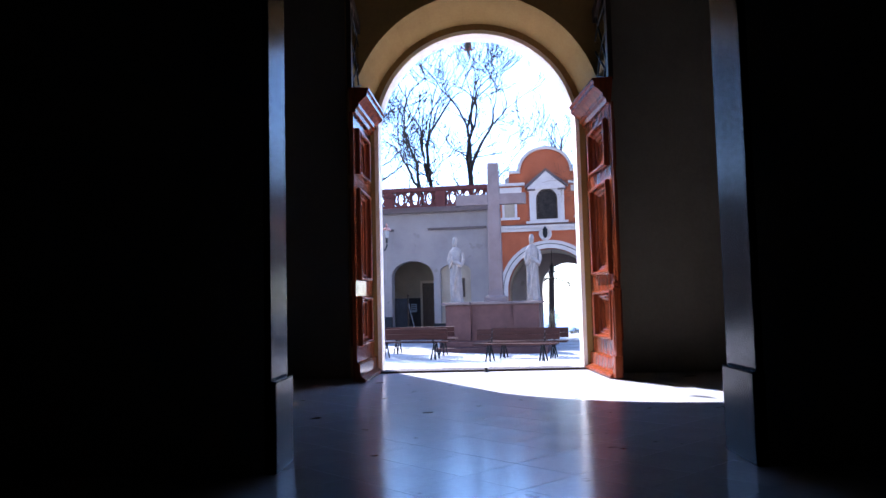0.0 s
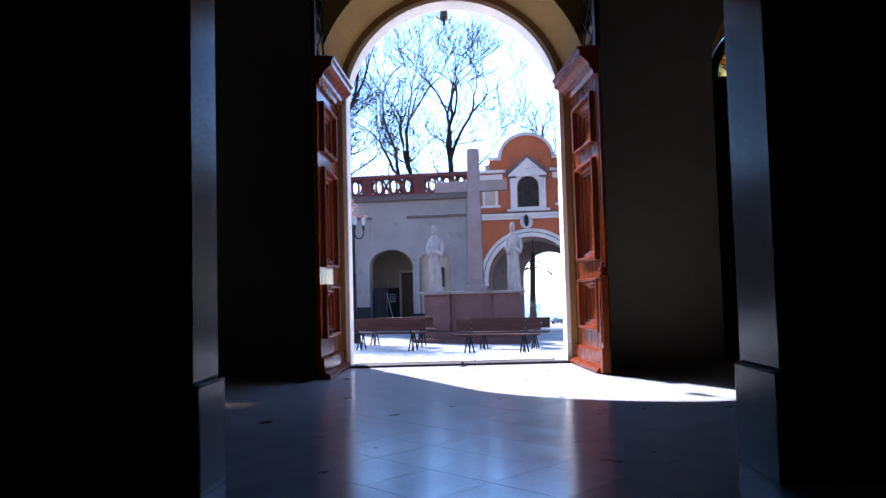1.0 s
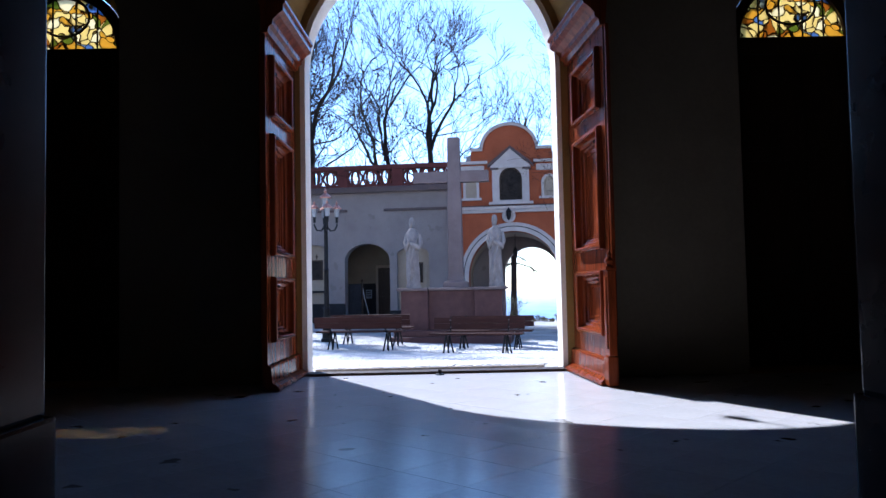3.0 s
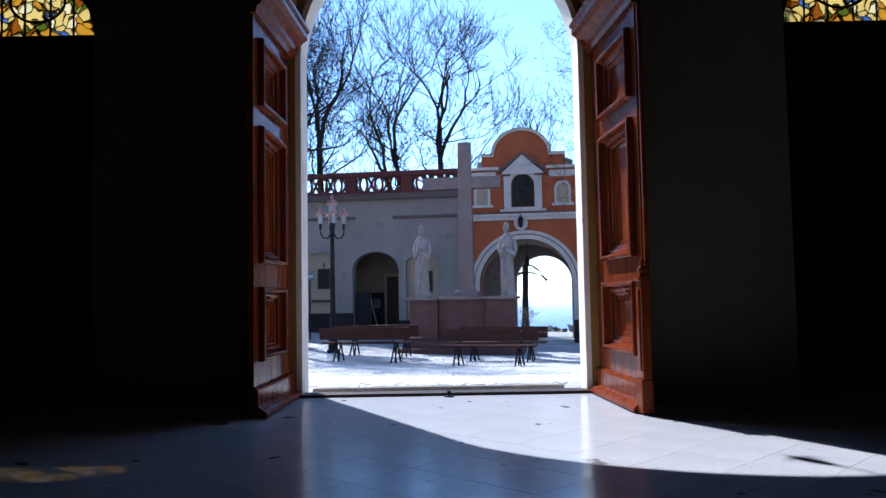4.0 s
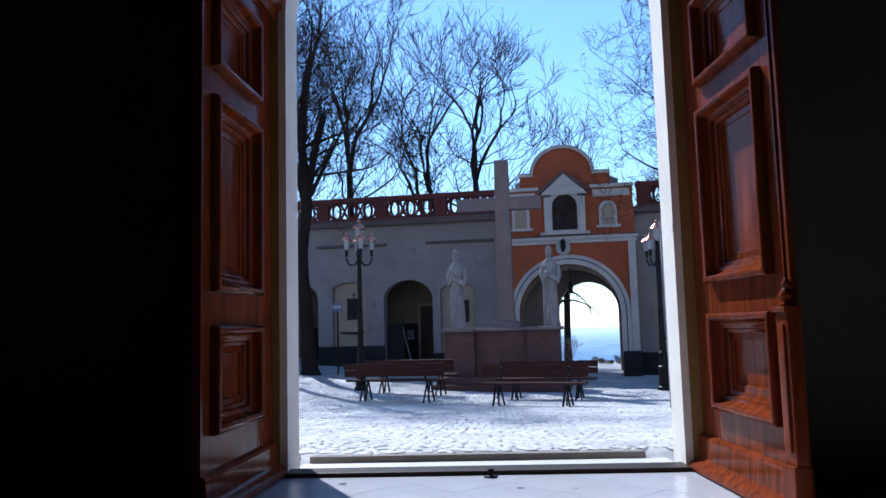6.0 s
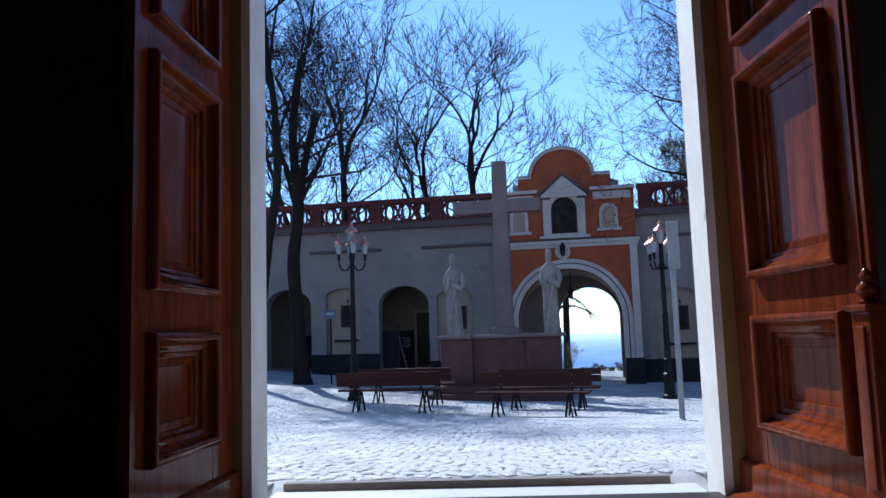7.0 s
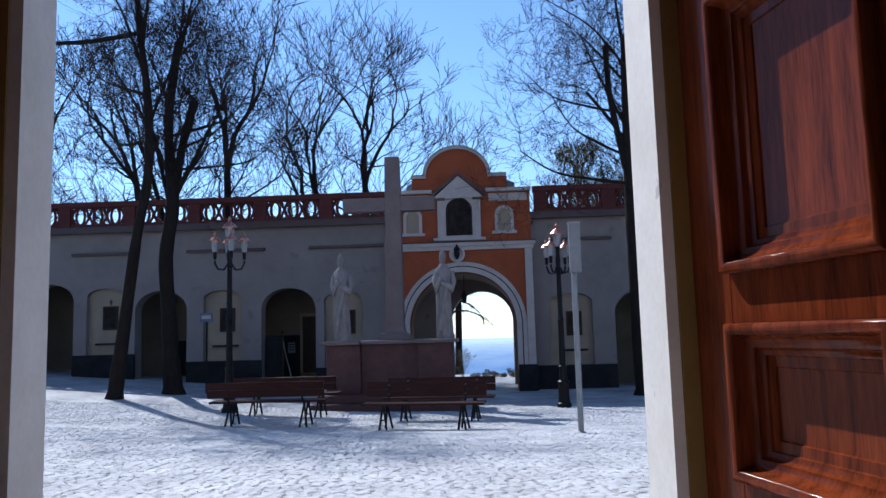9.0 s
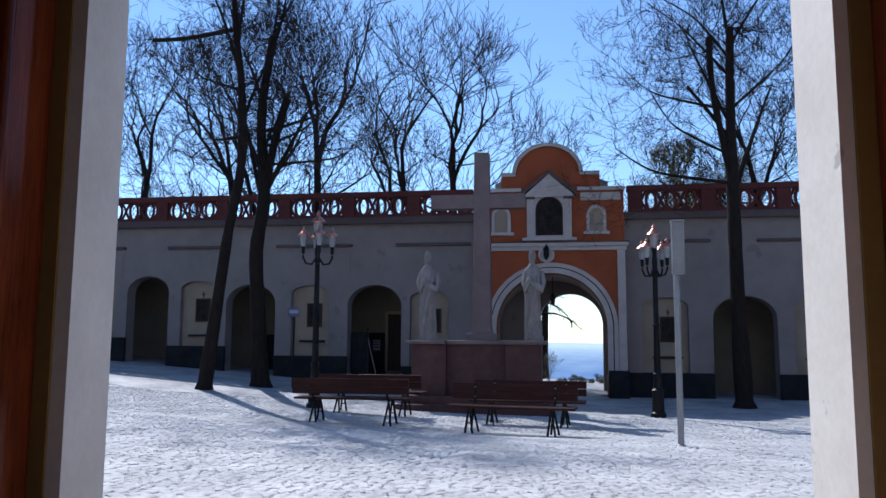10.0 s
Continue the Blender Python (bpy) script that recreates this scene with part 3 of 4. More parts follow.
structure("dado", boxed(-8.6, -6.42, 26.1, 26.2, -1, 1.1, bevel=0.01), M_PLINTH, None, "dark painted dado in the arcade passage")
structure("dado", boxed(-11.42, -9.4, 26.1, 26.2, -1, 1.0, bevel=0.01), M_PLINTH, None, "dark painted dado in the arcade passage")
ob = thing("arcade_door", "closed dark brown door in an ochre frame in the arcade passage", "door", Matrix.Translation((-5.95, 26.19, -0.35)))
for x in (-0.47, 0.37):
    part("door_post", boxed(x, x + 0.1, -0.09, 0.01, 0, 2.15, bevel=0.01), M_NICHE, ob, "ochre door post")
part("lintel", boxed(-0.47, 0.47, -0.09, 0.01, 2.15, 2.27, bevel=0.01), M_NICHE, ob)
leaf = part("door_leaf", boxed(-0.37, 0.37, -0.06, -0.01, 0.01, 2.15), M_DARKWOOD, ob)
for z0, z1 in ((0.15, 0.85), (1.0, 2.0)):
    part("door_panel", boxed(-0.27, 0.27, -0.075, -0.058, z0, z1, bevel=0.01), M_DARKWOOD, leaf)
ob = thing("notice_sheet", "pale paper notice pinned on the dado", "notice", Matrix.Translation((-6.75, 26.09, 0.62)))
part("sheet", boxed(-0.14, 0.14, -0.004, 0.002, -0.2, 0.2), M_SIGN, ob)
for z in (0.12, 0.02, -0.08):
    part("text_bar", boxed(-0.1, 0.1, -0.008, -0.0045, z - 0.018, z + 0.018), M_IRON, ob)
ob = thing("low_gate", "half-height grey board gate standing open in the arch", "gate", Matrix.Translation((-7.02, 23.55, -0.36)) @ Matrix.Rotation(radians(18), 4, "Z"))
for k in range(4):
    part("board", boxed(k * 0.13, k * 0.13 + 0.122, -0.012, 0.012, 0.04, 1.44, bevel=0.004), M_PLINTH, ob)
for z in (0.25, 1.2):
    part("rail", boxed(0, 0.52, 0.013, 0.04, z - 0.05, z + 0.05, bevel=0.006), M_DARKWOOD, ob)
part("post", lathe(bmesh.new(), ((0.035, 0), (0.03, 1.5), (0.02, 1.52), (0.045, 1.56), (0.04, 1.6), (0.01, 1.63)), 12, (0.56, 0.01, 0)), M_DARKWOOD, ob, smooth=True)
part("brace", tube(bmesh.new(), [(0.56, 0.02, 1.35), (0.66, 0.02, 0.8), (0.86, 0.02, 0.0)], 0.02), M_STEEL, ob, "slanting pale metal brace")


def balustrade_bay(w, rings):
    """A bay: a pier, rails, and pierced ovals with crossed struts between."""
    ob = thing("balustrade_bay", "brick red terrace balustrade with pierced ovals and crosses", "balustrade", None, "balustrade bays")
    part("pier", boxed(-0.22, 0.22, -0.14, 0.14, 0.0, 0.86, bevel=0.02), M_RED, ob)
    part("bottom_rail", boxed(0.22, w - 0.22, -0.1, 0.1, 0.0, 0.15, bevel=0.02), M_RED, ob)
    part("top_rail", boxed(-0.26, w - 0.26, -0.17, 0.17, 0.745, 0.94, bevel=0.025), M_RED, ob)
    a, b = 0.22, w - 0.22
    step = (b - a) / rings
    for i in range(rings):
        c = a + step * (i + 0.5)
        pts = [(c + 0.155 * math.cos(2 * math.pi * k / 20), 0, 0.44 + 0.30 * math.sin(2 * math.pi * k / 20)) for k in range(20)]
        part("oval_ring", tube(bmesh.new(), pts, 0.052, 6, True), M_RED, ob, smooth=True)
    for i in range(rings + 1):
        c = a + step * i
        for s in (-1, 1):
            pts = [(c - s * 0.17 * (1 - 2 * k / 6) * (1 - 0.15 * math.sin(math.pi * k / 6)), 0, 0.1 + 0.68 * k / 6) for k in range(7)]
            pts = [(min(max(p[0], a), b), p[1], p[2]) for p in pts]
            part("cross_strut", tube(bmesh.new(), pts, 0.05, 6), M_RED, ob, smooth=True)
    return ob


bay = balustrade_bay(2.35, 3)
bay.matrix_world = Matrix.Translation((-25.9, 23.12, 5.06))
for i in range(1, 10):
    copy_thing(bay, Matrix.Translation((-25.9 + 2.35 * i, 23.12, 5.06)))
for i in range(7):
    copy_thing(bay, Matrix.Translation((2.75 + 2.35 * i, 23.12, 5.06)))


# ---- gatehouse ----
GY, GC = 22.6, -0.03
gate = thing("gatehouse", "orange and white baroque gatehouse with arched passage and gable", "gatehouse", Matrix.Translation((0, 0, 0)))
wall = part("wall", arch_wall(bmesh.new(), -2.3, 2.36, -3, 5.86, GY, GY + 0.7, [(GC, 1.8, 1.8, 1.28, 1.78, 1.78, -3)], 32), M_ORANGE, gate)
part("passage_wall", arch_wall(bmesh.new(), -2.3, 2.36, -3, 5.0, GY + 0.7, 26.1, [(GC, 1.95, 1.95, 1.3, 1.75, 1.75, -3)], 24), M_NICHE, gate, "dim ochre plaster of the gate passage")
part("rear_wall", arch_wall(bmesh.new(), -2.3, 2.36, -3, 6.3, 26.1, 26.6, [(0.62, 1.18, 1.18, 1.45, 1.12, 1.12, -3)], 24), M_PLASTER, gate)
for s, a, b in ((-1, -2.36, -1.84), (1, 1.78, 2.42)):
    part("plinth", boxed(a, b, GY - 0.12, GY + 0.6, -3, ground_z(a, GY) + 0.88, bevel=0.02), M_PLINTH, gate)
    p = part("pilaster", boxed(2.12 if s > 0 else -2.3, 2.37 if s > 0 else -2.05, GY - 0.07, GY + 0.02, -0.3, 3.86, bevel=0.01), M_WHITE, gate)
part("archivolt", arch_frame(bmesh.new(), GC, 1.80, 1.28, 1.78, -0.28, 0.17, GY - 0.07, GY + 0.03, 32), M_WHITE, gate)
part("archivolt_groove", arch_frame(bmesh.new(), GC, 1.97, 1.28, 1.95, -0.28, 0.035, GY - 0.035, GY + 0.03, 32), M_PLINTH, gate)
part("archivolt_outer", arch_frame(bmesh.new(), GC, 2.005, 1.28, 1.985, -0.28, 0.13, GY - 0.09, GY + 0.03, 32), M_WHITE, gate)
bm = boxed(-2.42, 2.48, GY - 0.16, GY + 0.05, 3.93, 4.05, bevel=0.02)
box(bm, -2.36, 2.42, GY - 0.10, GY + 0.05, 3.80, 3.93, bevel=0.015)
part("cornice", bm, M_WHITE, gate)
part("cornice_flashing", boxed(-2.44, 2.5, GY - 0.18, GY + 0.05, 4.05, 4.085), M_EAVE, gate)
# keystone with a hanging lantern shape
ks = part("keystone", lathe(bmesh.new(), ((0.27, 0), (0.27, 0.06), (0.2, 0.09), (0.19, 0.05), (0.02, 0.05)), 20), M_WHITE, gate, "round white keystone boss", smooth=True, m=Matrix.Translation((-0.17, GY - 0.06, 3.66)) @ Matrix.Rotation(radians(90), 4, "X"))
part("boss_ornament", lathe(bmesh.new(), ((0.02, -0.2), (0.07, -0.13), (0.10, 0.0), (0.08, 0.12), (0.12, 0.15), (0.05, 0.24), (0.01, 0.32)), 12, (-0.17, GY - 0.17, 3.68)), M_IRON, gate, "dark ornament", smooth=True)
# picture aedicule
for x in (-0.80, 0.47):
    part("aedicule_pilaster", boxed(x, x + 0.2, GY - 0.12, GY + 0.02, 4.22, 5.6, bevel=0.012), M_WHITE, gate)
part("aedicule_sill", boxed(-0.95, 0.82, GY - 0.2, GY + 0.02, 4.12, 4.22, bevel=0.015), M_WHITE, gate)
part("picture_surround", arch_wall(bmesh.new(), -0.6, 0.47, 4.22, 5.86, GY - 0.09, GY + 0.01, [(-0.065, 0.44, 0.44, 5.15, 0.44, 0.44, 4.3)], 20), M_WHITE, gate)
part("painting", arch_plate(bmesh.new(), -0.065, 0.445, 5.15, 0.445, 4.28, GY - 0.02, GY + 0.0), M_PAINTING, gate, "dark arched painting under glass")
part("painting_frame", arch_frame(bmesh.new(), -0.065, 0.40, 5.15, 0.40, 4.3, 0.05, GY - 0.11, GY - 0.02), M_DARKWOOD, gate)
part("pediment", prism(bmesh.new(), [(-0.86, 5.58), (0.73, 5.58), (0.73, 5.66), (-0.065, 6.36), (-0.86, 5.66)], GY - 0.16, GY + 0.02), M_WHITE, gate)
for s in (-1, 1):
    bm = prism(bmesh.new(), [(-0.065, 6.37), (-0.065, 6.47), (-0.065 + s * 0.93, 5.72), (-0.065 + s * 0.9, 5.62)], GY - 0.22, GY + 0.02)
    part("pediment_flashing", bm, M_EAVE, gate)
    part("capital", boxed(-0.065 + s * 0.64 - 0.17, -0.065 + s * 0.64 + 0.17, GY - 0.17, GY + 0.02, 5.52, 5.6, bevel=0.01), M_EAVE, gate)
# small blind niches
for cx in (-1.66, 1.47):
    part("niche_frame", arch_frame(bmesh.new(), cx, 0.22, 4.98, 0.22, 4.42, 0.1, GY - 0.06, GY + 0.02), M_WHITE, gate)
    part("niche_back", arch_plate(bmesh.new(), cx, 0.225, 4.98, 0.225, 4.42, GY - 0.015, GY + 0.01), M_NICHE, gate)
    part("niche_sill", boxed(cx - 0.42, cx + 0.42, GY - 0.1, GY + 0.02, 4.32, 4.42, bevel=0.012), M_WHITE, gate)
for a, b in ((-2.32, -0.98), (0.86, 2.4)):
    part("upper_cornice", boxed(a, b, GY - 0.14, GY + 0.3, 5.78, 5.9, bevel=0.02), M_WHITE, gate)
    part("frieze_panel", boxed(a + 0.1, b - 0.14, GY - 0.04, GY + 0.02, 5.46, 5.72, bevel=0.008), M_WHITE, gate)
gable = [(-1.66, 5.86), (-1.66, 6.32), (-1.17, 6.32), (-1.17, 6.42)] + [(-0.11 - 1.05 * math.cos(math.pi * i / 24), 6.40 + 0.92 * math.sin(math.pi * i / 24)) for i in range(1, 24)] + [(0.95, 6.42), (0.95, 6.32), (1.6, 6.32), (1.6, 5.86)]
part("gable", prism(bmesh.new(), gable, GY + 0.02, GY + 0.6), M_ORANGE, gate)
g = gable[1:-1]


def offset(line, d):
    """The outline moved outwards by d."""
    out = []
    for i, p in enumerate(line):
        a, b = line[max(i - 1, 0)], line[min(i + 1, len(line) - 1)]
        t = Vector((b[0] - a[0], b[1] - a[1])).normalized()
        out.append((p[0] - t.y * d, p[1] + t.x * d))
    return out


def strip(inner, outer, y0, y1):
    """A continuous moulding between two outlines."""
    bm = bmesh.new()
    for i in range(len(inner) - 1):
        q = (inner[i], inner[i + 1], outer[i + 1], outer[i])
        f = [bm.verts.new((x, y0, z)) for x, z in q]
        b = [bm.verts.new((x, y1, z)) for x, z in q]
        bm.faces.new(f), bm.faces.new(b[::-1])
        bm.faces.new((f[0], b[0], b[1], f[1])), bm.faces.new((f[2], b[2], b[3], f[3]))
    bmesh.ops.remove_doubles(bm, verts=bm.verts, dist=0.0004)
    return bm


part("gable_coping", strip(g, offset(g, 0.085), GY - 0.08, GY + 0.66), M_WHITE, gate)
part("gable_flashing", strip(offset(g, 0.088), offset(g, 0.115), GY - 0.1, GY + 0.7), M_TIN, gate)
part("roof", prism(bmesh.new(), [(-1.9, 5.9), (-1.9, 6.2), (-0.2, 7.0), (1.9, 6.2), (1.9, 5.9)], GY + 0.62, 26.5), M_TIN, gate)
ob = thing("wall_lantern", "small dark iron wall lantern on a bracket", "lantern", Matrix.Translation((-2.12, GY - 0.3, 4.12)))
part("bracket", tube(bmesh.new(), [(0, 0.3, 0.1), (0, 0.1, 0.28), (0, -0.02, 0.2)], 0.014), M_IRON, ob)
part("lantern_body", lathe(bmesh.new(), ((0.03, -0.2), (0.06, -0.16), (0.09, 0.06), (0.11, 0.08), (0.04, 0.16), (0.012, 0.2)), 6), M_IRON, ob)

ob = thing("passage_lantern", "dark iron lantern hanging in the gate passage", "lantern", Matrix.Translation((0.0, 24.0, 2.2)))
part("chain", tube(bmesh.new(), [(0, 0, 0.3), (0, 0, 0.86)], 0.012), M_IRON, ob)
part("lantern_body", lathe(bmesh.new(), ((0.03, -0.16), (0.07, -0.12), (0.1, 0.1), (0.12, 0.12), (0.05, 0.22), (0.015, 0.3)), 6), M_IRON, ob)

# ---- crucifix monument ----
MX, MY = -1.76, 17.5
mon = thing("monument_cross", "tall pale granite cross on a stepped pink granite pedestal", "monument", Matrix.Translation((0, 0, 0)))
gz = ground_z(MX, MY)
part("base_step", boxed(-3.81, 0.09, MY - 1.35, MY + 1.3, gz - 0.3, gz + 0.22, bevel=0.03), M_GRANITE, mon)
part("base_course", boxed(-3.70, -0.02, MY - 1.1, MY + 1.1, gz + 0.22, gz + 0.42, bevel=0.025), M_GRANITE, mon)
for a, b, y in ((-3.52, -2.62, 16.75), (-2.62, -1.10, 16.9), (-1.10, -0.2, 16.75)):
    part("pedestal", boxed(a + 0.003, b - 0.003, y, MY + 0.9, gz + 0.42, 0.76, bevel=0.015), M_GRANITE, mon)
    bm = boxed(a - (0.13 if a < -3 else -0.003), b + (0.13 if b > -1 else -0.003), y - 0.13, MY + 0.94, 0.764, 0.86, bevel=0.03)
    part("cap", bm, M_CROSS, mon)
bm = bmesh.new()
rings = []
for hw, hd, z in ((0.42, 0.34, 0.86), (0.40, 0.32, 1.02), (0.28, 0.24, 1.08), (0.245, 0.205, 1.3), (0.20, 0.16, 5.9)):
    rings.append([bm.verts.new((MX + sx * hw, MY + sy * hd, z)) for sx, sy in ((-1, -1), (1, -1), (1, 1), (-1, 1))])
for a, b in zip(rings, rings[1:]):
    for i in range(4):
        bm.faces.new((a[i], a[(i + 1) % 4], b[(i + 1) % 4], b[i]))
bm.faces.new(rings[0][::-1]), bm.faces.new(rings[-1])
bmesh.ops.bevel(bm, geom=list(bm.edges), offset=0.012, segments=1, affect="EDGES")
part("upright", bm, M_CROSS, mon)
for a, b in ((-3.14, MX - 0.205), (MX + 0.205, -0.6)):
    part("arm", boxed(a, b, MY - 0.155, MY + 0.155, 4.38, 4.76, bevel=0.012), M_CROSS, mon)


def statue(name, x, y, z, label, face, seed):
    """A robed standing figure as one plain weathered mesh: stacked, folded rings."""
    rnd = random.Random(seed)
    bm = bmesh.new()
    prof = ((0.33, 0.25, 0), (0.34, 0.26, 0.10), (0.30, 0.235, 0.14), (0.315, 0.25, 0.3), (0.295, 0.24, 0.7), (0.275, 0.225, 1.05), (0.285, 0.23, 1.3), (0.30, 0.235, 1.48), (0.32, 0.22, 1.66), (0.29, 0.19, 1.80), (0.17, 0.14, 1.89), (0.095, 0.1, 1.94), (0.10, 0.115, 1.99), (0.125, 0.14, 2.07), (0.13, 0.145, 2.15), (0.11, 0.12, 2.23), (0.06, 0.07, 2.285))
    ph = [rnd.uniform(0, 6.3) for _ in range(4)]
    rows = []
    for k, (a, b, h) in enumerate(prof):
        ring = []
        for i in range(36):
            t = 2 * math.pi * i / 36
            fold = 1 + (0.07 if h < 1.6 else 0.015) * math.sin(7 * t + ph[0] + h) + (0.045 if h < 1.5 else 0) * math.sin(11 * t + ph[1] - 1.5 * h)
            off = 0.05 * face * math.sin(h * 1.4) + (0.035 * face if h > 1.9 else 0)
            ring.append(bm.verts.new((off + a * fold * math.cos(t), (-0.05 if h > 1.95 else 0) + b * fold * math.sin(t), h)))
        rows.append(ring)
    for a, b in zip(rows, rows[1:]):
        for i in range(36):
            bm.faces.new((a[i], a[(i + 1) % 36], b[(i + 1) % 36], b[i]))
    bm.faces.new(rows[0][::-1]), bm.faces.new(rows[-1])
    for s in (-1, 1):   # folded arms as one solid each
        tube(bm, [(s * 0.29, 0.0, 1.72), (s * 0.36, -0.06, 1.45), (s * 0.30, -0.2, 1.28), (s * 0.05 + 0.08 * face, -0.29, 1.42 + 0.1 * (s == face)), (0.09 * face, -0.27, 1.56 if s == face else 1.44)], [0.10, 0.115, 0.11, 0.085, 0.05], 12)
    tube(bm, [(-0.2 * face, -0.17, 1.6), (-0.08 * face, -0.25, 1.2), (0.06 * face, -0.27, 0.8), (0.17 * face, -0.24, 0.2)], [0.05, 0.07, 0.07, 0.06], 8)
    ob = part(name, bm, M_STATUE, None, smooth=True)
    ob.matrix_world = Matrix.Translation((x, y, z)) @ Matrix.Diagonal((0.70, 0.85, 1.035, 1))
    return tagged(ob, label, "statue", "statues beside the cross")


statue("statue", -3.17, 17.3, 0.86, "weathered white sandstone statue of a robed figure on the pedestal", -1, 3)
statue("statue", -0.39, 17.25, 0.86, "weathered white sandstone statue in a long cloak on the pedestal", -1, 8)


# ---- benches ----
def bench():
    ob = thing("park_bench", "brown painted plank bench with backrest and iron legs", "bench", None, "benches before the cross")
    for i in range(3):
        part("seat_plank", boxed(-1.22, 1.22, -0.25 + i * 0.165, -0.10 + i * 0.165, 0.50, 0.545, bevel=0.01), M_BENCH, ob)
    for z in (0.70, 0.858):
        bm = boxed(-1.22, 1.22, -0.022, 0.022, -0.075, 0.075, bevel=0.01)
        bmesh.ops.rotate(bm, verts=bm.verts, matrix=Matrix.Rotation(radians(-10), 3, "X"))
        bmesh.ops.translate(bm, verts=bm.verts, vec=(0, 0.30 + (z - 0.68) * 0.18, z))
        part("back_plank", bm, M_BENCH, ob)
    for x in (-0.78, 0.78):
        leg = part("leg_frame", tube(bmesh.new(), [(x - 0.07, -0.22, 0.0), (x, -0.17, 0.49), (x, 0.22, 0.49), (x + 0.02, 0.28, 0.6), (x + 0.02, 0.345, 0.95)], 0.024, 8), M_IRON, ob, smooth=True)
        part("strut", tube(bmesh.new(), [(x + 0.08, -0.2, 0.0), (x + 0.01, -0.15, 0.48)], 0.02, 8), M_IRON, leg, smooth=True)
        for dx in (-0.07, 0.08):
            part("back_leg", tube(bmesh.new(), [(x + dx, 0.30, 0.0), (x, 0.18, 0.48)], 0.022, 8), M_IRON, leg, smooth=True)
        part("tie", tube(bmesh.new(), [(x - 0.035, -0.19, 0.22), (x + 0.045, -0.18, 0.22)], 0.012, 6), M_IRON, leg)
        for z in (0.68, 0.86):
            part("bolt", lathe(bmesh.new(), ((0.018, 0), (0.018, 0.008), (0.008, 0.014)), 8, (x + 0.02, 0.26 + (z - 0.68) * 0.18, z)), M_STEEL, leg)
    return ob


first = bench()
spots = ((-3.9, 12.7, 179), (-0.62, 11.9, -7), (-4.0, 14.7, 177), (-0.4, 13.8, -5))
for i, (x, y, turn) in enumerate(spots):
    m = Matrix.Translation((x, y, ground_z(x, y) - 0.005)) @ Matrix.Rotation(radians(turn), 4, "Z")
    if i:
        copy_thing(first, m)
    else:
        first.matrix_world = m


# ---- street lamps ----
def lantern(parent, x, y, z, s=1.0):
    body = part("lantern", lathe(bmesh.new(), ((0.05 * s, 0), (0.075 * s, 0.02 * s), (0.11 * s, 0.30 * s), (0.112 * s, 0.31 * s)), 8, (x, y, z)), M_MILK, parent, "milk glass lantern")
    part("socket", lathe(bmesh.new(), ((0.02, -0.2 * s), (0.045 * s, -0.18 * s), (0.05 * s, -0.02 * s), (0.065 * s, 0.012)), 10, (x, y, z)), M_IRON, body, smooth=True)
    part("lantern_roof", lathe(bmesh.new(), ((0.17 * s, 0.30 * s), (0.175 * s, 0.32 * s), (0.11 * s, 0.40 * s), (0.05 * s, 0.44 * s), (0.03 * s, 0.47 * s), (0.05 * s, 0.51 * s), (0.015 * s, 0.56 * s), (0.004, 0.60 * s)), 12, (x, y, z)), M_COPPER, body, "polished copper lantern roof", smooth=True)


def street_lamp(h):
    ob = thing("street_lamp", "black iron lamp post with five copper-roofed lanterns", "street lamp", None, "lamp posts in the courtyard")
    part("base", lathe(bmesh.new(), ((0.19, -0.1), (0.19, 0.1), (0.15, 0.14), (0.13, 0.6), (0.16, 0.65), (0.11, 0.7), (0.09, 1.0), (0.12, 1.04), (0.075, 1.1)), 12), M_IRON, ob, smooth=True)
    part("post", lathe(bmesh.new(), ((0.085, 1.08), (0.07, 2.2), (0.095, 2.24), (0.066, 2.28), (0.06, h - 1.25), (0.10, h - 1.2), (0.06, h - 1.12), (0.07, h - 0.95), (0.04, h - 0.7)), 12), M_IRON, ob, smooth=True)
    for i in range(4):
        a = math.pi / 2 * i + 0.42
        c, s = math.cos(a), math.sin(a)
        pts = [(c * r, s * r, z) for r, z in ((0.04, h - 1.15), (0.14, h - 1.3), (0.28, h - 1.28), (0.35, h - 1.14), (0.35, h - 1.08))]
        part("arm", tube(bmesh.new(), pts, 0.026, 6), M_IRON, ob, smooth=True)
        lantern(ob, 0.35 * c, 0.35 * s, h - 0.88, 0.88)
    lantern(ob, 0, 0, h - 0.62, 1.12)
    return ob


x, y = -5.55, 15.1
lampl = street_lamp(4.75)
lampl.matrix_world = Matrix.Translation((x, y, ground_z(x, y)))
copy_thing(lampl, Matrix.Translation((2.63, 16.75, ground_z(2.63, 16.75))) @ Matrix.Rotation(0.5, 4, "Z"))

# ---- signs ----
x, y = 2.2, 10.0
ob = thing("sign_post", "grey steel post with a tall narrow sign box", "sign", Matrix.Translation((x, y, ground_z(x, y))))
part("pole", lathe(bmesh.new(), ((0.05, -0.1), (0.05, 3.0), (0.045, 3.02)), 14), M_STEEL, ob, smooth=True)
part("foot", lathe(bmesh.new(), ((0.08, -0.02), (0.08, 0.02), (0.052, 0.04)), 14), M_STEEL, ob, smooth=True)
bx = part("sign_box", boxed(-0.08, 0.11, -0.24, -0.05, 2.73, 3.57, bevel=0.015), M_SIGN, ob, "grey enamel sign box")
part("sign_trim", boxed(-0.09, 0.12, -0.25, -0.04, 3.57, 3.6, bevel=0.006), M_STEEL, bx)
x, y = -7.7, 19.5
ob = thing("notice_sign", "small blue and white sign on a thin post", "sign", Matrix.Translation((x, y, ground_z(x, y))))
part("post", lathe(bmesh.new(), ((0.03, -0.1), (0.03, 2.2)), 10), M_IRON, ob, smooth=True)
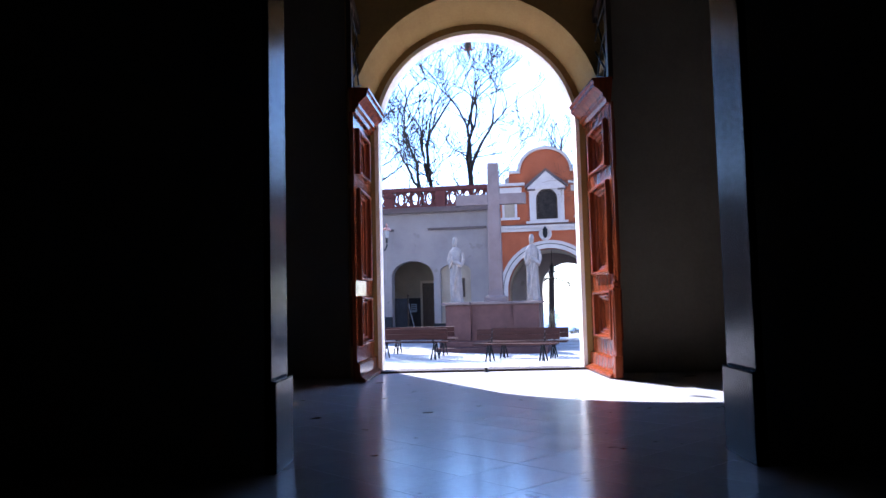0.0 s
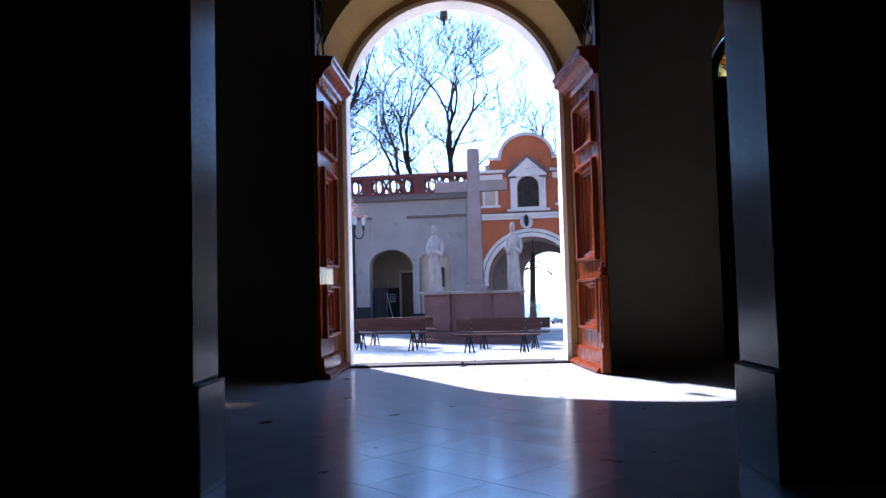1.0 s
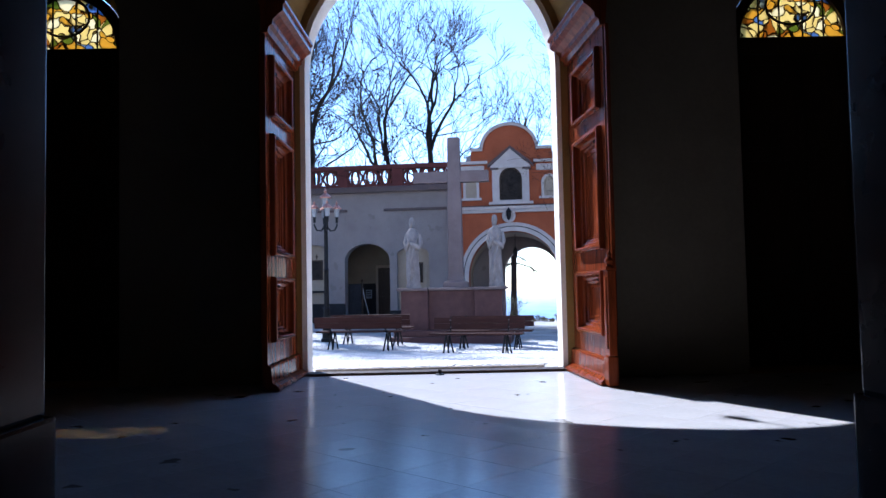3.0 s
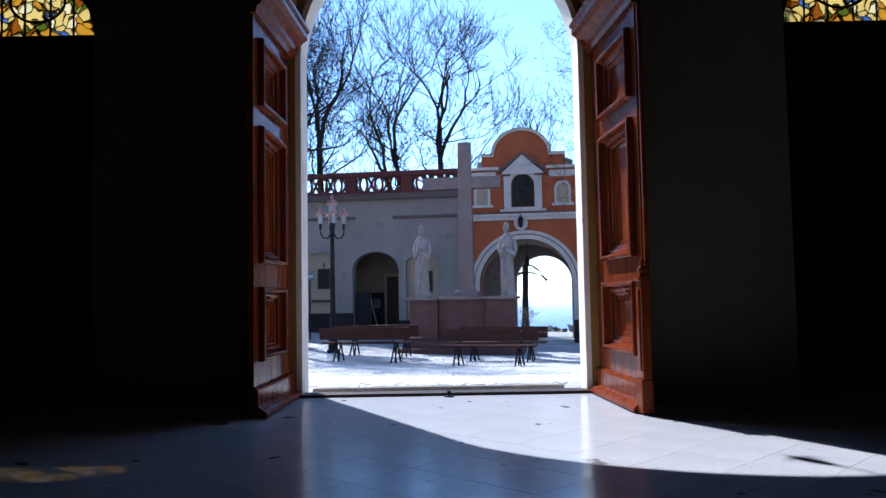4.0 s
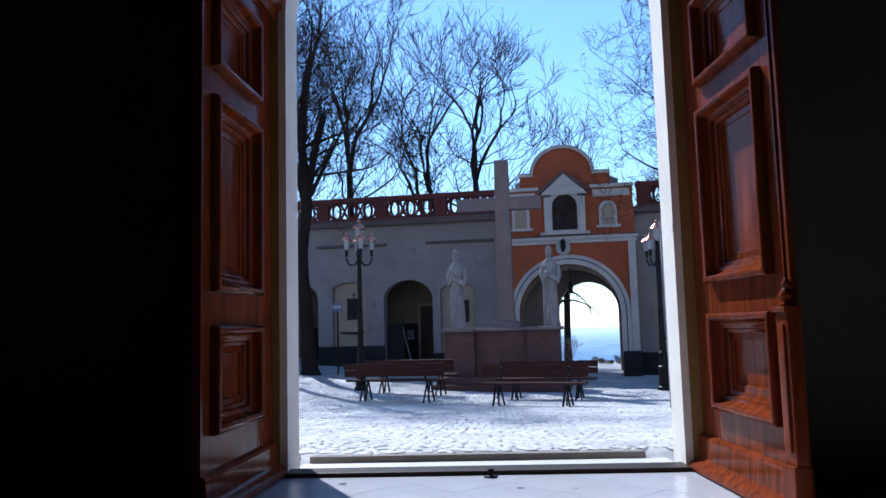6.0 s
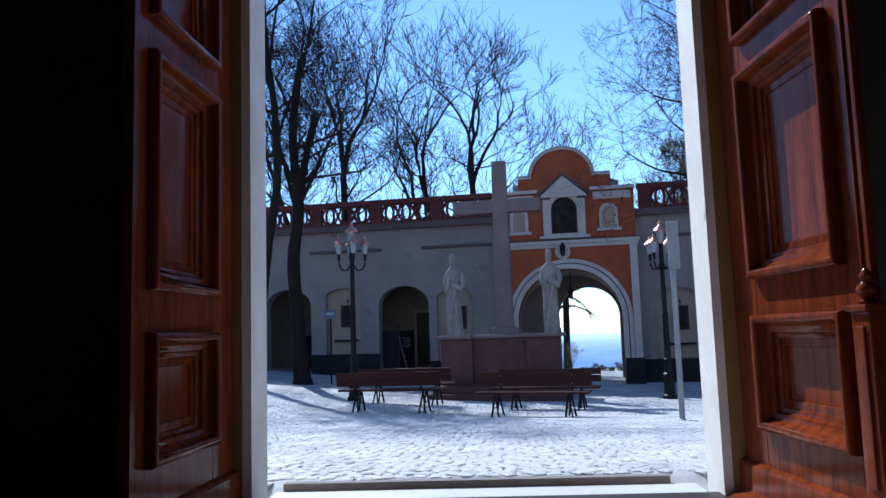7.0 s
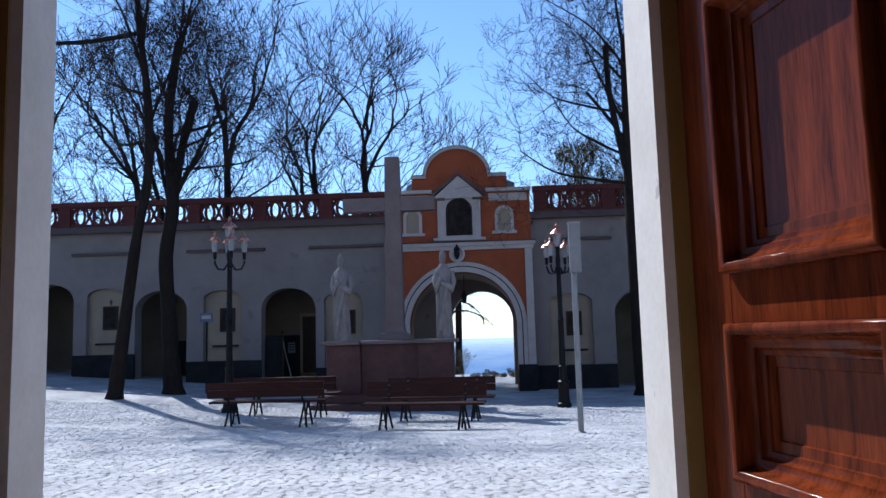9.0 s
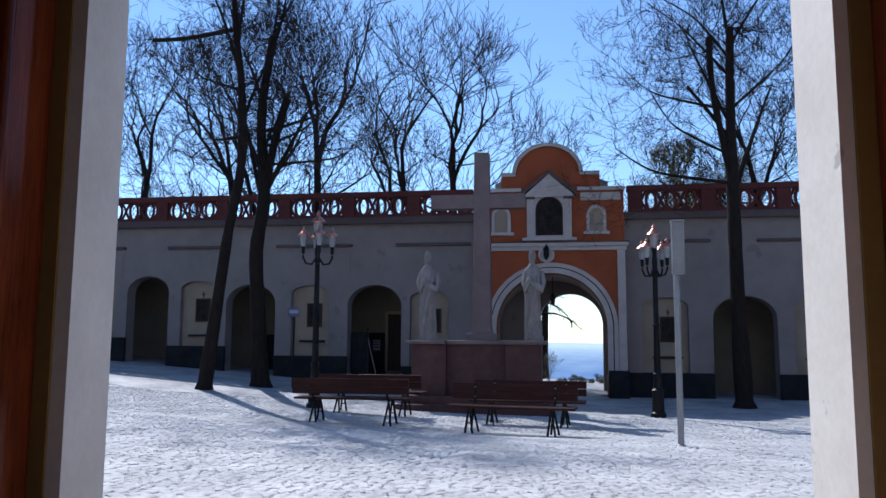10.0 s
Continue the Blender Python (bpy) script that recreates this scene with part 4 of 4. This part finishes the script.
part("plate", boxed(-0.19, 0.19, -0.05, -0.03, 2.12, 2.40, bevel=0.006), M_BLUE, ob)
part("text_bar", boxed(-0.14, 0.14, -0.056, -0.051, 2.22, 2.32), M_MILK, ob)



# lantern that hangs outside under the crown of the door arch
ob = thing("hanging_lantern", "small dark iron lantern hanging over the church door", "lantern", CH @ Matrix.Translation((-0.08, 0.45, 4.47)))
part("lantern_body", lathe(bmesh.new(), ((0.004, -0.07), (0.016, -0.03), (0.02, 0.01), (0.05, 0.03), (0.055, 0.05), (0.05, 0.16), (0.02, 0.26)), 8), M_IRON, ob)
part("bracket", tube(bmesh.new(), [(0, 0, 0.25), (0, 0.02, 0.45), (0, -0.2, 0.55), (0, -0.46, 0.5)], 0.012), M_IRON, ob)
for k in range(4):
    a = k * math.pi / 2 + 0.4
    part("scroll", tube(bmesh.new(), [(0.03 * math.cos(a), 0.03 * math.sin(a), 0.02), (0.09 * math.cos(a), 0.09 * math.sin(a), 0.03), (0.11 * math.cos(a), 0.11 * math.sin(a), 0.07)], 0.009), M_RED, ob)

# ---- trees ----
def tubes(items, nm, mat, ob, base, flare=False):
    """One mesh of many tapered tubes, set under a tree."""
    vs, fs = [], []
    for pts, rad, n in items:
        start = len(vs)
        for i, p in enumerate(pts):
            dd = (pts[min(i + 1, len(pts) - 1)] - pts[max(i - 1, 0)]).normalized()
            u = dd.orthogonal().normalized()
            w = dd.cross(u)
            r = rad[i] * (1.45 if flare and i == 0 else 1)
            for k in range(n):
                t = 2 * math.pi * k / n
                vs.append(p - base + r * (math.cos(t) * u + math.sin(t) * w))
        for i in range(len(pts) - 1):
            for k in range(n):
                a, b = start + i * n + k, start + i * n + (k + 1) % n
                fs.append((a, b, b + n, a + n))
    me = bpy.data.meshes.new(nm)
    me.from_pydata(vs, [], fs)
    me.polygons.foreach_set("use_smooth", [True] * len(fs))
    me.materials.append(mat)
    o = new(nm, me)
    o.parent = ob


def tree(name, x, y, height, seed, lean=(0, 0), fork=0.28, spread=0.5, radius=0.22, levels=6, thin=0.006, z=None, buds=0.0,
         label="bare deciduous tree with dark bark and fine twigs", group="bare trees round the courtyard", stems_from_fork=3, laterals=2, leader=0):
    """A trunk that forks into limbs, and a crown of ever finer twigs."""
    rnd = random.Random(seed)
    base = Vector((x, y, ground_z(x, y) if z is None else z))
    stems, twigs = [], []

    sway = (0.08, 0.13, 0.18, 0.24, 0.28, 0.28, 0.28, 0.28, 0.28)
    first = (1 - fork) / (fork * 3.2)

    def limb(p, d, length, r, level, out):
        pts, rad = [p.copy()], [max(r, thin)]
        n = (6, 5, 5, 4, 4, 3, 3, 2, 2)[level]
        taper = 0.25 if level == 0 else 0.34
        q = d.copy()
        for i in range(n):
            q = (q + Vector((rnd.gauss(0, sway[level]), rnd.gauss(0, sway[level]), rnd.gauss(0.05, 0.10)))).normalized()
            p = p + q * length / n
            pts.append(p.copy())
            rad.append(max(r * (1 - taper * (i + 1) / n), thin))
        out.append((pts, rad, 9 if level < 1 else 6 if level < 3 else 3))
        if level >= levels:
            return
        kids = stems_from_fork if level == 0 else 2 if level < 2 else 3
        spin = rnd.uniform(0, 6.3)
        for k in range(kids):
            an = spin + k * 2 * math.pi / kids + rnd.uniform(-0.5, 0.5)
            side = Matrix.Rotation(an, 3, q) @ q.orthogonal().normalized()
            tilt = spread * (0.8 if level < 2 else 1.1) * rnd.uniform(0.6, 1.25) * (0.6 if k == 0 else 1.0)
            nd = (q * math.cos(tilt) + side * math.sin(tilt) + Vector((0, 0, 0.10))).normalized()
            at = pts[-1] if k < 2 or level == 0 else pts[-2]
            grow = rnd.uniform(0.68, 0.88) if level else first * rnd.uniform(0.85, 1.15)
            limb(at, nd, length * grow, rad[-1] * ((0.95 if k == 0 else 0.8) if level < 2 else (0.86 if k == 0 else 0.66) if level < 3 else (0.74 if k == 0 else 0.58)), level + 1, twigs)
        if level == 0:
            for j in range(leader):
                i = rnd.randrange(n // 2, n)
                side = Matrix.Rotation(rnd.uniform(0, 6.3), 3, q) @ q.orthogonal().normalized()
                limb(pts[i], (q * 0.75 + side).normalized(), height * rnd.uniform(0.09, 0.15), rad[i] * 0.36, 2, twigs)
        if 0 < level < 5:
            for _ in range(laterals if level < 3 else 1):
                i = rnd.randrange(1, len(pts) - 1) if len(pts) > 2 else 1
                side = Matrix.Rotation(rnd.uniform(0, 6.3), 3, q) @ q.orthogonal().normalized()
                limb(pts[i], (q * 0.3 + side + Vector((0, 0, 0.05))).normalized(), length * rnd.uniform(0.4, 0.75), rad[i] * 0.42, min(level + 2, levels), twigs)

    d = Vector((lean[0], lean[1], 1)).normalized()
    limb(base - d * 0.15, d, height * fork, radius, 0, stems)
    ob = thing(name, label, "tree", Matrix.Translation(base), group)

    if buds:
        vs, fs = [], []
        for pts, rad, n in twigs:
            if n == 3:
                for p in pts[1:]:
                    for _ in range(2):
                        c = p - base + Vector((rnd.gauss(0, 0.08), rnd.gauss(0, 0.08), rnd.gauss(0, 0.08)))
                        u = Vector((rnd.gauss(0, 1), rnd.gauss(0, 1), rnd.gauss(0, 1))).normalized() * buds
                        w = u.orthogonal().normalized() * buds * 0.6
                        k = len(vs)
                        vs += [c - u, c + w, c + u, c - w]
                        fs.append((k, k + 1, k + 2, k + 3))
        me = bpy.data.meshes.new("foliage")
        me.from_pydata(vs, [], fs)
        me.materials.append(M_BUD)
        o = tagged(new("foliage", me), kind="stuff")
        o.parent = ob
    tubes(stems, "trunk", M_BARK, ob, base, True)
    tubes([s for s in twigs if s[1][0] > 0.03], "bough", M_BARK, ob, base)
    tubes([s for s in twigs if s[1][0] <= 0.03], "crown", M_TWIG, ob, base)
    return ob


def old_tree(x, y, trunk, boughs, seed, label, thin=0.0065):
    """A lopped old tree: a bent trunk of (aside, height, radius), boughs of (height on the trunk, aside, forth, up, radius, lopped)."""
    rnd = random.Random(seed)
    base = Vector((x, y, ground_z(x, y)))
    limbs, twigs = [], []

    def smooth(pts, rads, n):
        """Points along a bent line, rounded between its corners."""
        out, rad = [], []
        for i in range(len(pts) - 1):
            p0, p1, p2, p3 = pts[max(i - 1, 0)], pts[i], pts[i + 1], pts[min(i + 2, len(pts) - 1)]
            for k in range(n):
                t = k / n
                out.append(0.5 * (2 * p1 + (p2 - p0) * t + (2 * p0 - 5 * p1 + 4 * p2 - p3) * t * t + (3 * p1 - p0 - 3 * p2 + p3) * t ** 3))
                rad.append((rads[i] * (1 - t) + rads[i + 1] * t) * rnd.uniform(0.93, 1.08))
        return out + [pts[-1]], rad + [rads[-1]]

    def twig(p, d, length, r, level):
        pts, rad, q = [p], [max(r, thin)], d
        for i in range(4 if level < 2 else 3):
            q = (q + Vector((rnd.gauss(0, 0.2), rnd.gauss(0, 0.2), rnd.gauss(0.07, 0.14)))).normalized()
            pts.append(pts[-1] + q * length / (4 if level < 2 else 3))
            rad.append(max(r * (1 - 0.2 * (i + 1)), thin * 0.8))
        twigs.append((pts, rad, 4 if level < 1 else 3))
        if level < 3:
            for k in range((4, 3, 3)[level]):
                i = rnd.randrange(1, len(pts))
                side = Matrix.Rotation(rnd.uniform(0, 6.3), 3, q) @ q.orthogonal().normalized()
                twig(pts[i], (q * rnd.uniform(0.5, 1.1) + side * rnd.uniform(0.4, 0.9)).normalized(), length * rnd.uniform(0.45, 0.75), rad[i] * 0.62, level + 1)

    def dress(pts, rad, start, many):
        """Twigs along a limb."""
        run = sum((b - a).length for a, b in zip(pts, pts[1:]))
        for k in range(int(run * many)):
            i = min(int(len(pts) * (start + (1 - start) * rnd.random())), len(pts) - 2)
            q = (pts[i + 1] - pts[i]).normalized()
            side = Matrix.Rotation(rnd.uniform(0, 6.3), 3, q) @ q.orthogonal().normalized()
            twig(pts[i], (q * rnd.uniform(0.1, 0.8) + side + Vector((0, 0, 0.15))).normalized(), rnd.uniform(0.7, 2.0), min(rad[i] * 0.4, rnd.uniform(0.009, 0.024)), 0)

    stem, wide = smooth([base + Vector((a, 0.12 * math.sin(h), h - 0.15 * (h == 0))) for a, h, r in trunk], [r for a, h, r in trunk], 5)
    dress(stem, wide, 0.5, 2.0)
    for h, a, f, up, r, lopped in boughs:
        i = min(range(len(stem)), key=lambda k: abs(stem[k].z - base.z - h))
        p0, d = stem[i], Vector((a, f, up))
        bend = Vector((rnd.gauss(0, 0.07), rnd.gauss(0, 0.07), -0.1 if up < abs(a) else 0.03)) * d.length * (0.25 if lopped else 1)
        ends = [p0, p0 + d * 0.3 + bend * 0.6, p0 + d * 0.65 + bend, p0 + d]
        pts, rad = smooth(ends, [r, r * 0.92, r * 0.85, r * 0.8] if lopped else [r, r * 0.8, r * 0.5, r * 0.22], 4)
        if lopped:
            pts, rad = pts + [pts[-1] + d.normalized() * 0.06], rad[:-1] + [r * 0.95, r * 0.5]
        limbs.append((pts, rad, 8))
        dress(pts, rad, 0.55 if lopped else 0.2, 2.8)
    ob = thing("courtyard_tree", label, "tree", Matrix.Translation(base), "bare trees round the courtyard")
    tubes([(stem, wide, 12)], "trunk", M_BARK, ob, base, True)
    for item in limbs:
        tubes([item], "bough", M_BARK, ob, base)
    tubes(twigs, "crown", M_TWIG, ob, base)
    return ob


old_tree(-9.36, 17.1, ((0, 0, 0.21), (0.24, 2.2, 0.165), (0.6, 4.3, 0.14), (0.86, 6.2, 0.125), (0.75, 8.4, 0.11), (0.55, 10.7, 0.09), (0.3, 14.5, 0.04)),
         ((6.9, -1.3, 0.3, 0.2, 0.055, 0), (9.0, -1.5, -0.4, 3.2, 0.06, 0), (10.4, -2.6, 0.2, -0.1, 0.075, 1), (7.4, 1.3, 0.5, 2.9, 0.055, 0), (8.2, -2.2, 0.9, 1.2, 0.05, 0),
          (9.6, 1.2, -0.6, 3.0, 0.06, 0), (11.2, -1.0, 0.5, 3.4, 0.055, 0), (7.6, -0.6, -1.6, 1.8, 0.05, 0), (11.6, 1.9, 0.8, 2.6, 0.05, 0)), 11,
         "bare lopped tree with a leaning dark trunk and fine twigs")
old_tree(-8.45, 18.9, ((0, 0, 0.27), (-0.2, 2.2, 0.22), (-0.24, 4.0, 0.21), (-0.06, 5.7, 0.19), (-0.3, 8.2, 0.14), (0.05, 10.4, 0.12), (0.12, 10.6, 0.06)),
         ((5.6, 0.55, 0.2, 3.0, 0.15, 1), (5.7, 1.6, 0.5, 3.6, 0.085, 0), (5.4, -1.0, 0.1, 4.6, 0.08, 0), (9.4, 0.8, -0.2, 3.6, 0.07, 0), (7.9, 2.4, 0.6, 1.7, 0.065, 0), (7.2, 2.3, -0.7, 1.2, 0.055, 0),
          (6.9, 2.8, 0.9, 0.9, 0.05, 0), (8.8, -1.5, 0.8, 2.6, 0.06, 0), (10.2, -0.5, 0.4, 3.4, 0.06, 0), (10.3, 1.4, 0.9, 2.6, 0.05, 0), (6.4, -0.5, -1.6, 3.0, 0.06, 0)), 23,
         "bare lopped tree with a thick dark trunk that forks into stubs")
old_tree(5.35, 20.0, ((0, 0, 0.27), (-0.06, 2.5, 0.2), (-0.12, 4.8, 0.19), (-0.1, 6.4, 0.17), (-0.08, 8.6, 0.13), (-0.05, 10.8, 0.11), (-0.03, 11.0, 0.05)),
         ((6.3, -0.5, 0.1, 4.4, 0.11, 1), (8.2, -1.2, 0.2, 3.0, 0.06, 0), (6.2, 1.3, 0.3, 3.4, 0.09, 0), (6.6, -3.3, 0.2, 1.2, 0.06, 0), (7.8, -1.1, 0.3, 1.7, 0.06, 1), (8.8, -3.0, 0.5, 1.6, 0.05, 0),
          (10.0, -2.6, -0.5, 2.2, 0.05, 0), (9.4, -2.2, 0.9, 2.8, 0.05, 0), (10.4, 1.6, 0.6, 2.2, 0.05, 0), (8.6, 1.9, -0.4, 2.2, 0.05, 0), (10.6, 0.3, 0.2, 3.2, 0.06, 0), (7.4, -2.4, -0.8, 1.9, 0.05, 0)), 37,
         "bare lopped tree with an upright dark trunk and sweeping twigs")
back = ((-10.4, 30, 18, 41, 0.0), (-7.4, 33, 18, 42, 0.02), (-5.4, 33, 17.5, 43, 0.0), (-0.66, 38, 15.8, 45, 0.0), (-19.8, 31, 18, 44, 0.03), (-11.7, 29, 18, 46, 0.04),
        (-15.6, 32, 18, 47, 0.03), (-24, 33, 18, 48, 0.0), (3.9, 31, 12.2, 49, 0.02), (8.6, 31, 14, 50, -0.04), (12.5, 32, 16, 53, 0.0))
for x, y, h, s, l in back:
    tree("bare_tree", x, y, h, s, (l, 0), 0.56 if s not in (42, 46) else 0.27, 0.36 if s not in (43, 45) else 0.28, 0.20 if s not in (42, 46) else 0.28, 5 if s == 45 else 6, 0.0105, -1.5, group="bare trees behind the wings", stems_from_fork=2 + s % 2, leader=5 if s not in (42, 46) else 0, buds=0.05 if s == 49 else 0.0)
hill = tree("hillside_tree", -0.80, 29.0, 5.7, 61, (0.0, 0), 0.42, 0.85, 0.15, 6, 0.006, -1.1, group="trees on the hillside", stems_from_fork=4, laterals=3)
rnd = random.Random(19)
for start, reach in ((2.9, 1.9), (3.3, 1.45)):     # boughs that droop across the view through the gate
    line = [(reach * u, -0.12 * u, start + 1.5 * u * (0.62 - u)) for u in (0, 0.2, 0.42, 0.64, 0.84, 1.0)]
    bough = part("bough", tube(bmesh.new(), line, [0.055, 0.045, 0.035, 0.026, 0.018, 0.008]), M_BARK, hill, smooth=True)
    for k in range(14):
        u = rnd.uniform(0.15, 1.0)
        p = Vector((reach * u, -0.12 * u, start + 1.5 * u * (0.62 - u)))
        out, drop = rnd.uniform(0.05, 0.4), rnd.uniform(0.15, 0.6)
        way = [p, p + Vector((out * 0.5, rnd.uniform(-0.1, 0.1), -0.1 * drop)), p + Vector((out * 0.9, rnd.uniform(-0.1, 0.1), -0.5 * drop)), p + Vector((out + rnd.uniform(-0.05, 0.05), rnd.uniform(-0.1, 0.1), -drop))]
        part("twig", tube(bmesh.new(), way, [0.012, 0.01, 0.008, 0.004], 4), M_TWIG, bough)
for i in range(15):
    x, y = (-0.2, 29.5) if i == 0 else (0.05 + 0.19 * i + rnd.uniform(-0.06, 0.06), 30.4 + rnd.uniform(0, 1.1))
    ob = tree("scrub_bush", x, y, 1.5 if i == 0 else rnd.uniform(0.34, 0.52), 80 + i, (0, 0), 0.12, 0.55, 0.016, 5, 0.003, ground_z(x, y), label="low bare scrub bush on the brow of the hill", group="scrub beyond the gate", stems_from_fork=5)
    for twigs in ob.children:
        twigs.data.materials[0] = M_BRUSH

# ---- pieces: floor slabs and setts ----
TILE = 0.42                                 # square tiles laid diagonally


def tile_mesh(cut=None):
    """A thin square tile; cut gives the distance from its middle to a straight trimmed edge."""
    b = bmesh.new()
    g = TILE / 2 - 0.0008
    box(b, -g, g, -g, g, -0.03, 0.0)
    top = [e for e in b.edges if all(v.co.z > -0.01 for v in e.verts)]
    bmesh.ops.bevel(b, geom=top, offset=0.0008, segments=1, affect="EDGES")
    bmesh.ops.rotate(b, verts=b.verts, matrix=Matrix.Rotation(radians(45), 3, "Z"))
    if cut is not None:
        bmesh.ops.bisect_plane(b, geom=list(b.verts) + list(b.edges) + list(b.faces), plane_co=(0, cut, 0), plane_no=(0, 1, 0), clear_outer=True)
    me = bpy.data.meshes.new("floor_tile")
    b.to_mesh(me)
    b.free()
    me.materials.append(M_TILE)
    return me


rnd = random.Random(5)
whole = tile_mesh()
corner = Vector((0.13, -5.37))
half = TILE / math.sqrt(2)
vs, fs = [], []
sunk = [(v.co.copy()) for v in whole.vertices]
for i in range(-30, 31):
    for j in range(-30, 31):
        x, y = corner.x + (i - j) * half, corner.y + (i + j + 1) * half
        if abs(x) > 6.9 or y > -0.335 + half or y < -14.9:
            continue
        z = rnd.uniform(-0.0005, 0.0002)
        cut = -0.335 - y
        if abs(x) < 2.5 and y > -6.4:
            ob = new("floor_tile", whole if cut > half else tile_mesh(cut))
            ob.parent = FLOOR
            ob.matrix_local = Matrix.Translation((x, y, z))
        elif cut > half:
            o = len(vs)
            vs += [(p.x + x, p.y + y, p.z + z) for p in sunk]
            fs += [tuple(o + k for k in f.vertices) for f in whole.polygons]
me = bpy.data.meshes.new("floor_tiles")
me.from_pydata(vs, [], fs)
me.materials.append(M_TILE)
ob = new("floor_tiles", me)
ob.parent = FLOOR
tagged(ob, "polished grey stone tiles in the dim corners", kind="stuff")

GROUND = bpy.data.objects["ground"]
shapes = []
for i in range(6):
    r = random.Random(i)
    a = r.uniform(0.044, 0.053)
    base = [(sx * a, sy * a * r.uniform(0.85, 1.0), -0.05) for sx, sy in ((-1, -1), (1, -1), (1, 1), (-1, 1))]
    mid = [(p[0] * 0.97, p[1] * 0.97, 0.005 + r.uniform(-0.0015, 0.0015)) for p in base]
    top = [(p[0] * 0.62, p[1] * 0.62, 0.012 + r.uniform(-0.002, 0.002)) for p in base]
    quads = [(j, (j + 1) % 4, 4 + (j + 1) % 4, 4 + j) for j in range(4)] + [(4 + j, 4 + (j + 1) % 4, 8 + (j + 1) % 4, 8 + j) for j in range(4)] + [(8, 9, 10, 11)]
    me = bpy.data.meshes.new("sett")
    me.from_pydata(base + mid + top, [], quads)
    me.materials.append(M_COBBLE)
    shapes.append((me, base + mid + top, quads))
vs, fs, count = [], [], 0
r = random.Random(77)
pitch = 0.105
row = 0
y = 0.15
while y < 16.5:
    x = -2.9 - 0.62 * y + (row % 2) * pitch / 2
    while x < 2.2 + 0.36 * y:
        px, py = x + r.uniform(-0.04, 0.04), y + r.uniform(-0.04, 0.04) + 0.35 * math.sin(x * 0.8) + 0.05 * math.sin(x * 5.1 + y)
        lx, ly = px * math.cos(radians(8)) + py * math.sin(radians(8)), -px * math.sin(radians(8)) + py * math.cos(radians(8))
        if ly > 0.79 or (abs(lx) > 1.47 and ly > 0.05):
            gz = ground_z(px, py) + r.uniform(-0.0035, 0.0035)
            turn, k = r.uniform(-0.9, 0.9), r.randrange(6)
            if abs(lx) < 0.85 and 0.79 < ly < 2.6 and count < 290:
                ob = new("sett", shapes[k][0])
                ob.parent = GROUND
                ob.matrix_local = Matrix.Translation((px, py, gz)) @ Matrix.Rotation(turn, 4, "Z")
                count += 1
            else:
                c, s = math.cos(turn), math.sin(turn)
                o = len(vs)
                g = r.uniform(0.75, 1.12)
                vs += [(px + g * (a * c - b * s), py + g * (a * s + b * c), gz + h) for a, b, h in shapes[k][1]]
                fs += [tuple(o + j for j in q) for q in shapes[k][2]]
        x += pitch
    y += pitch
    row += 1
me = bpy.data.meshes.new("setts")
me.from_pydata(vs, [], fs)
me.materials.append(M_COBBLE)
ob = new("setts", me)
ob.parent = GROUND
tagged(ob, "small worn granite setts of the courtyard", kind="stuff")
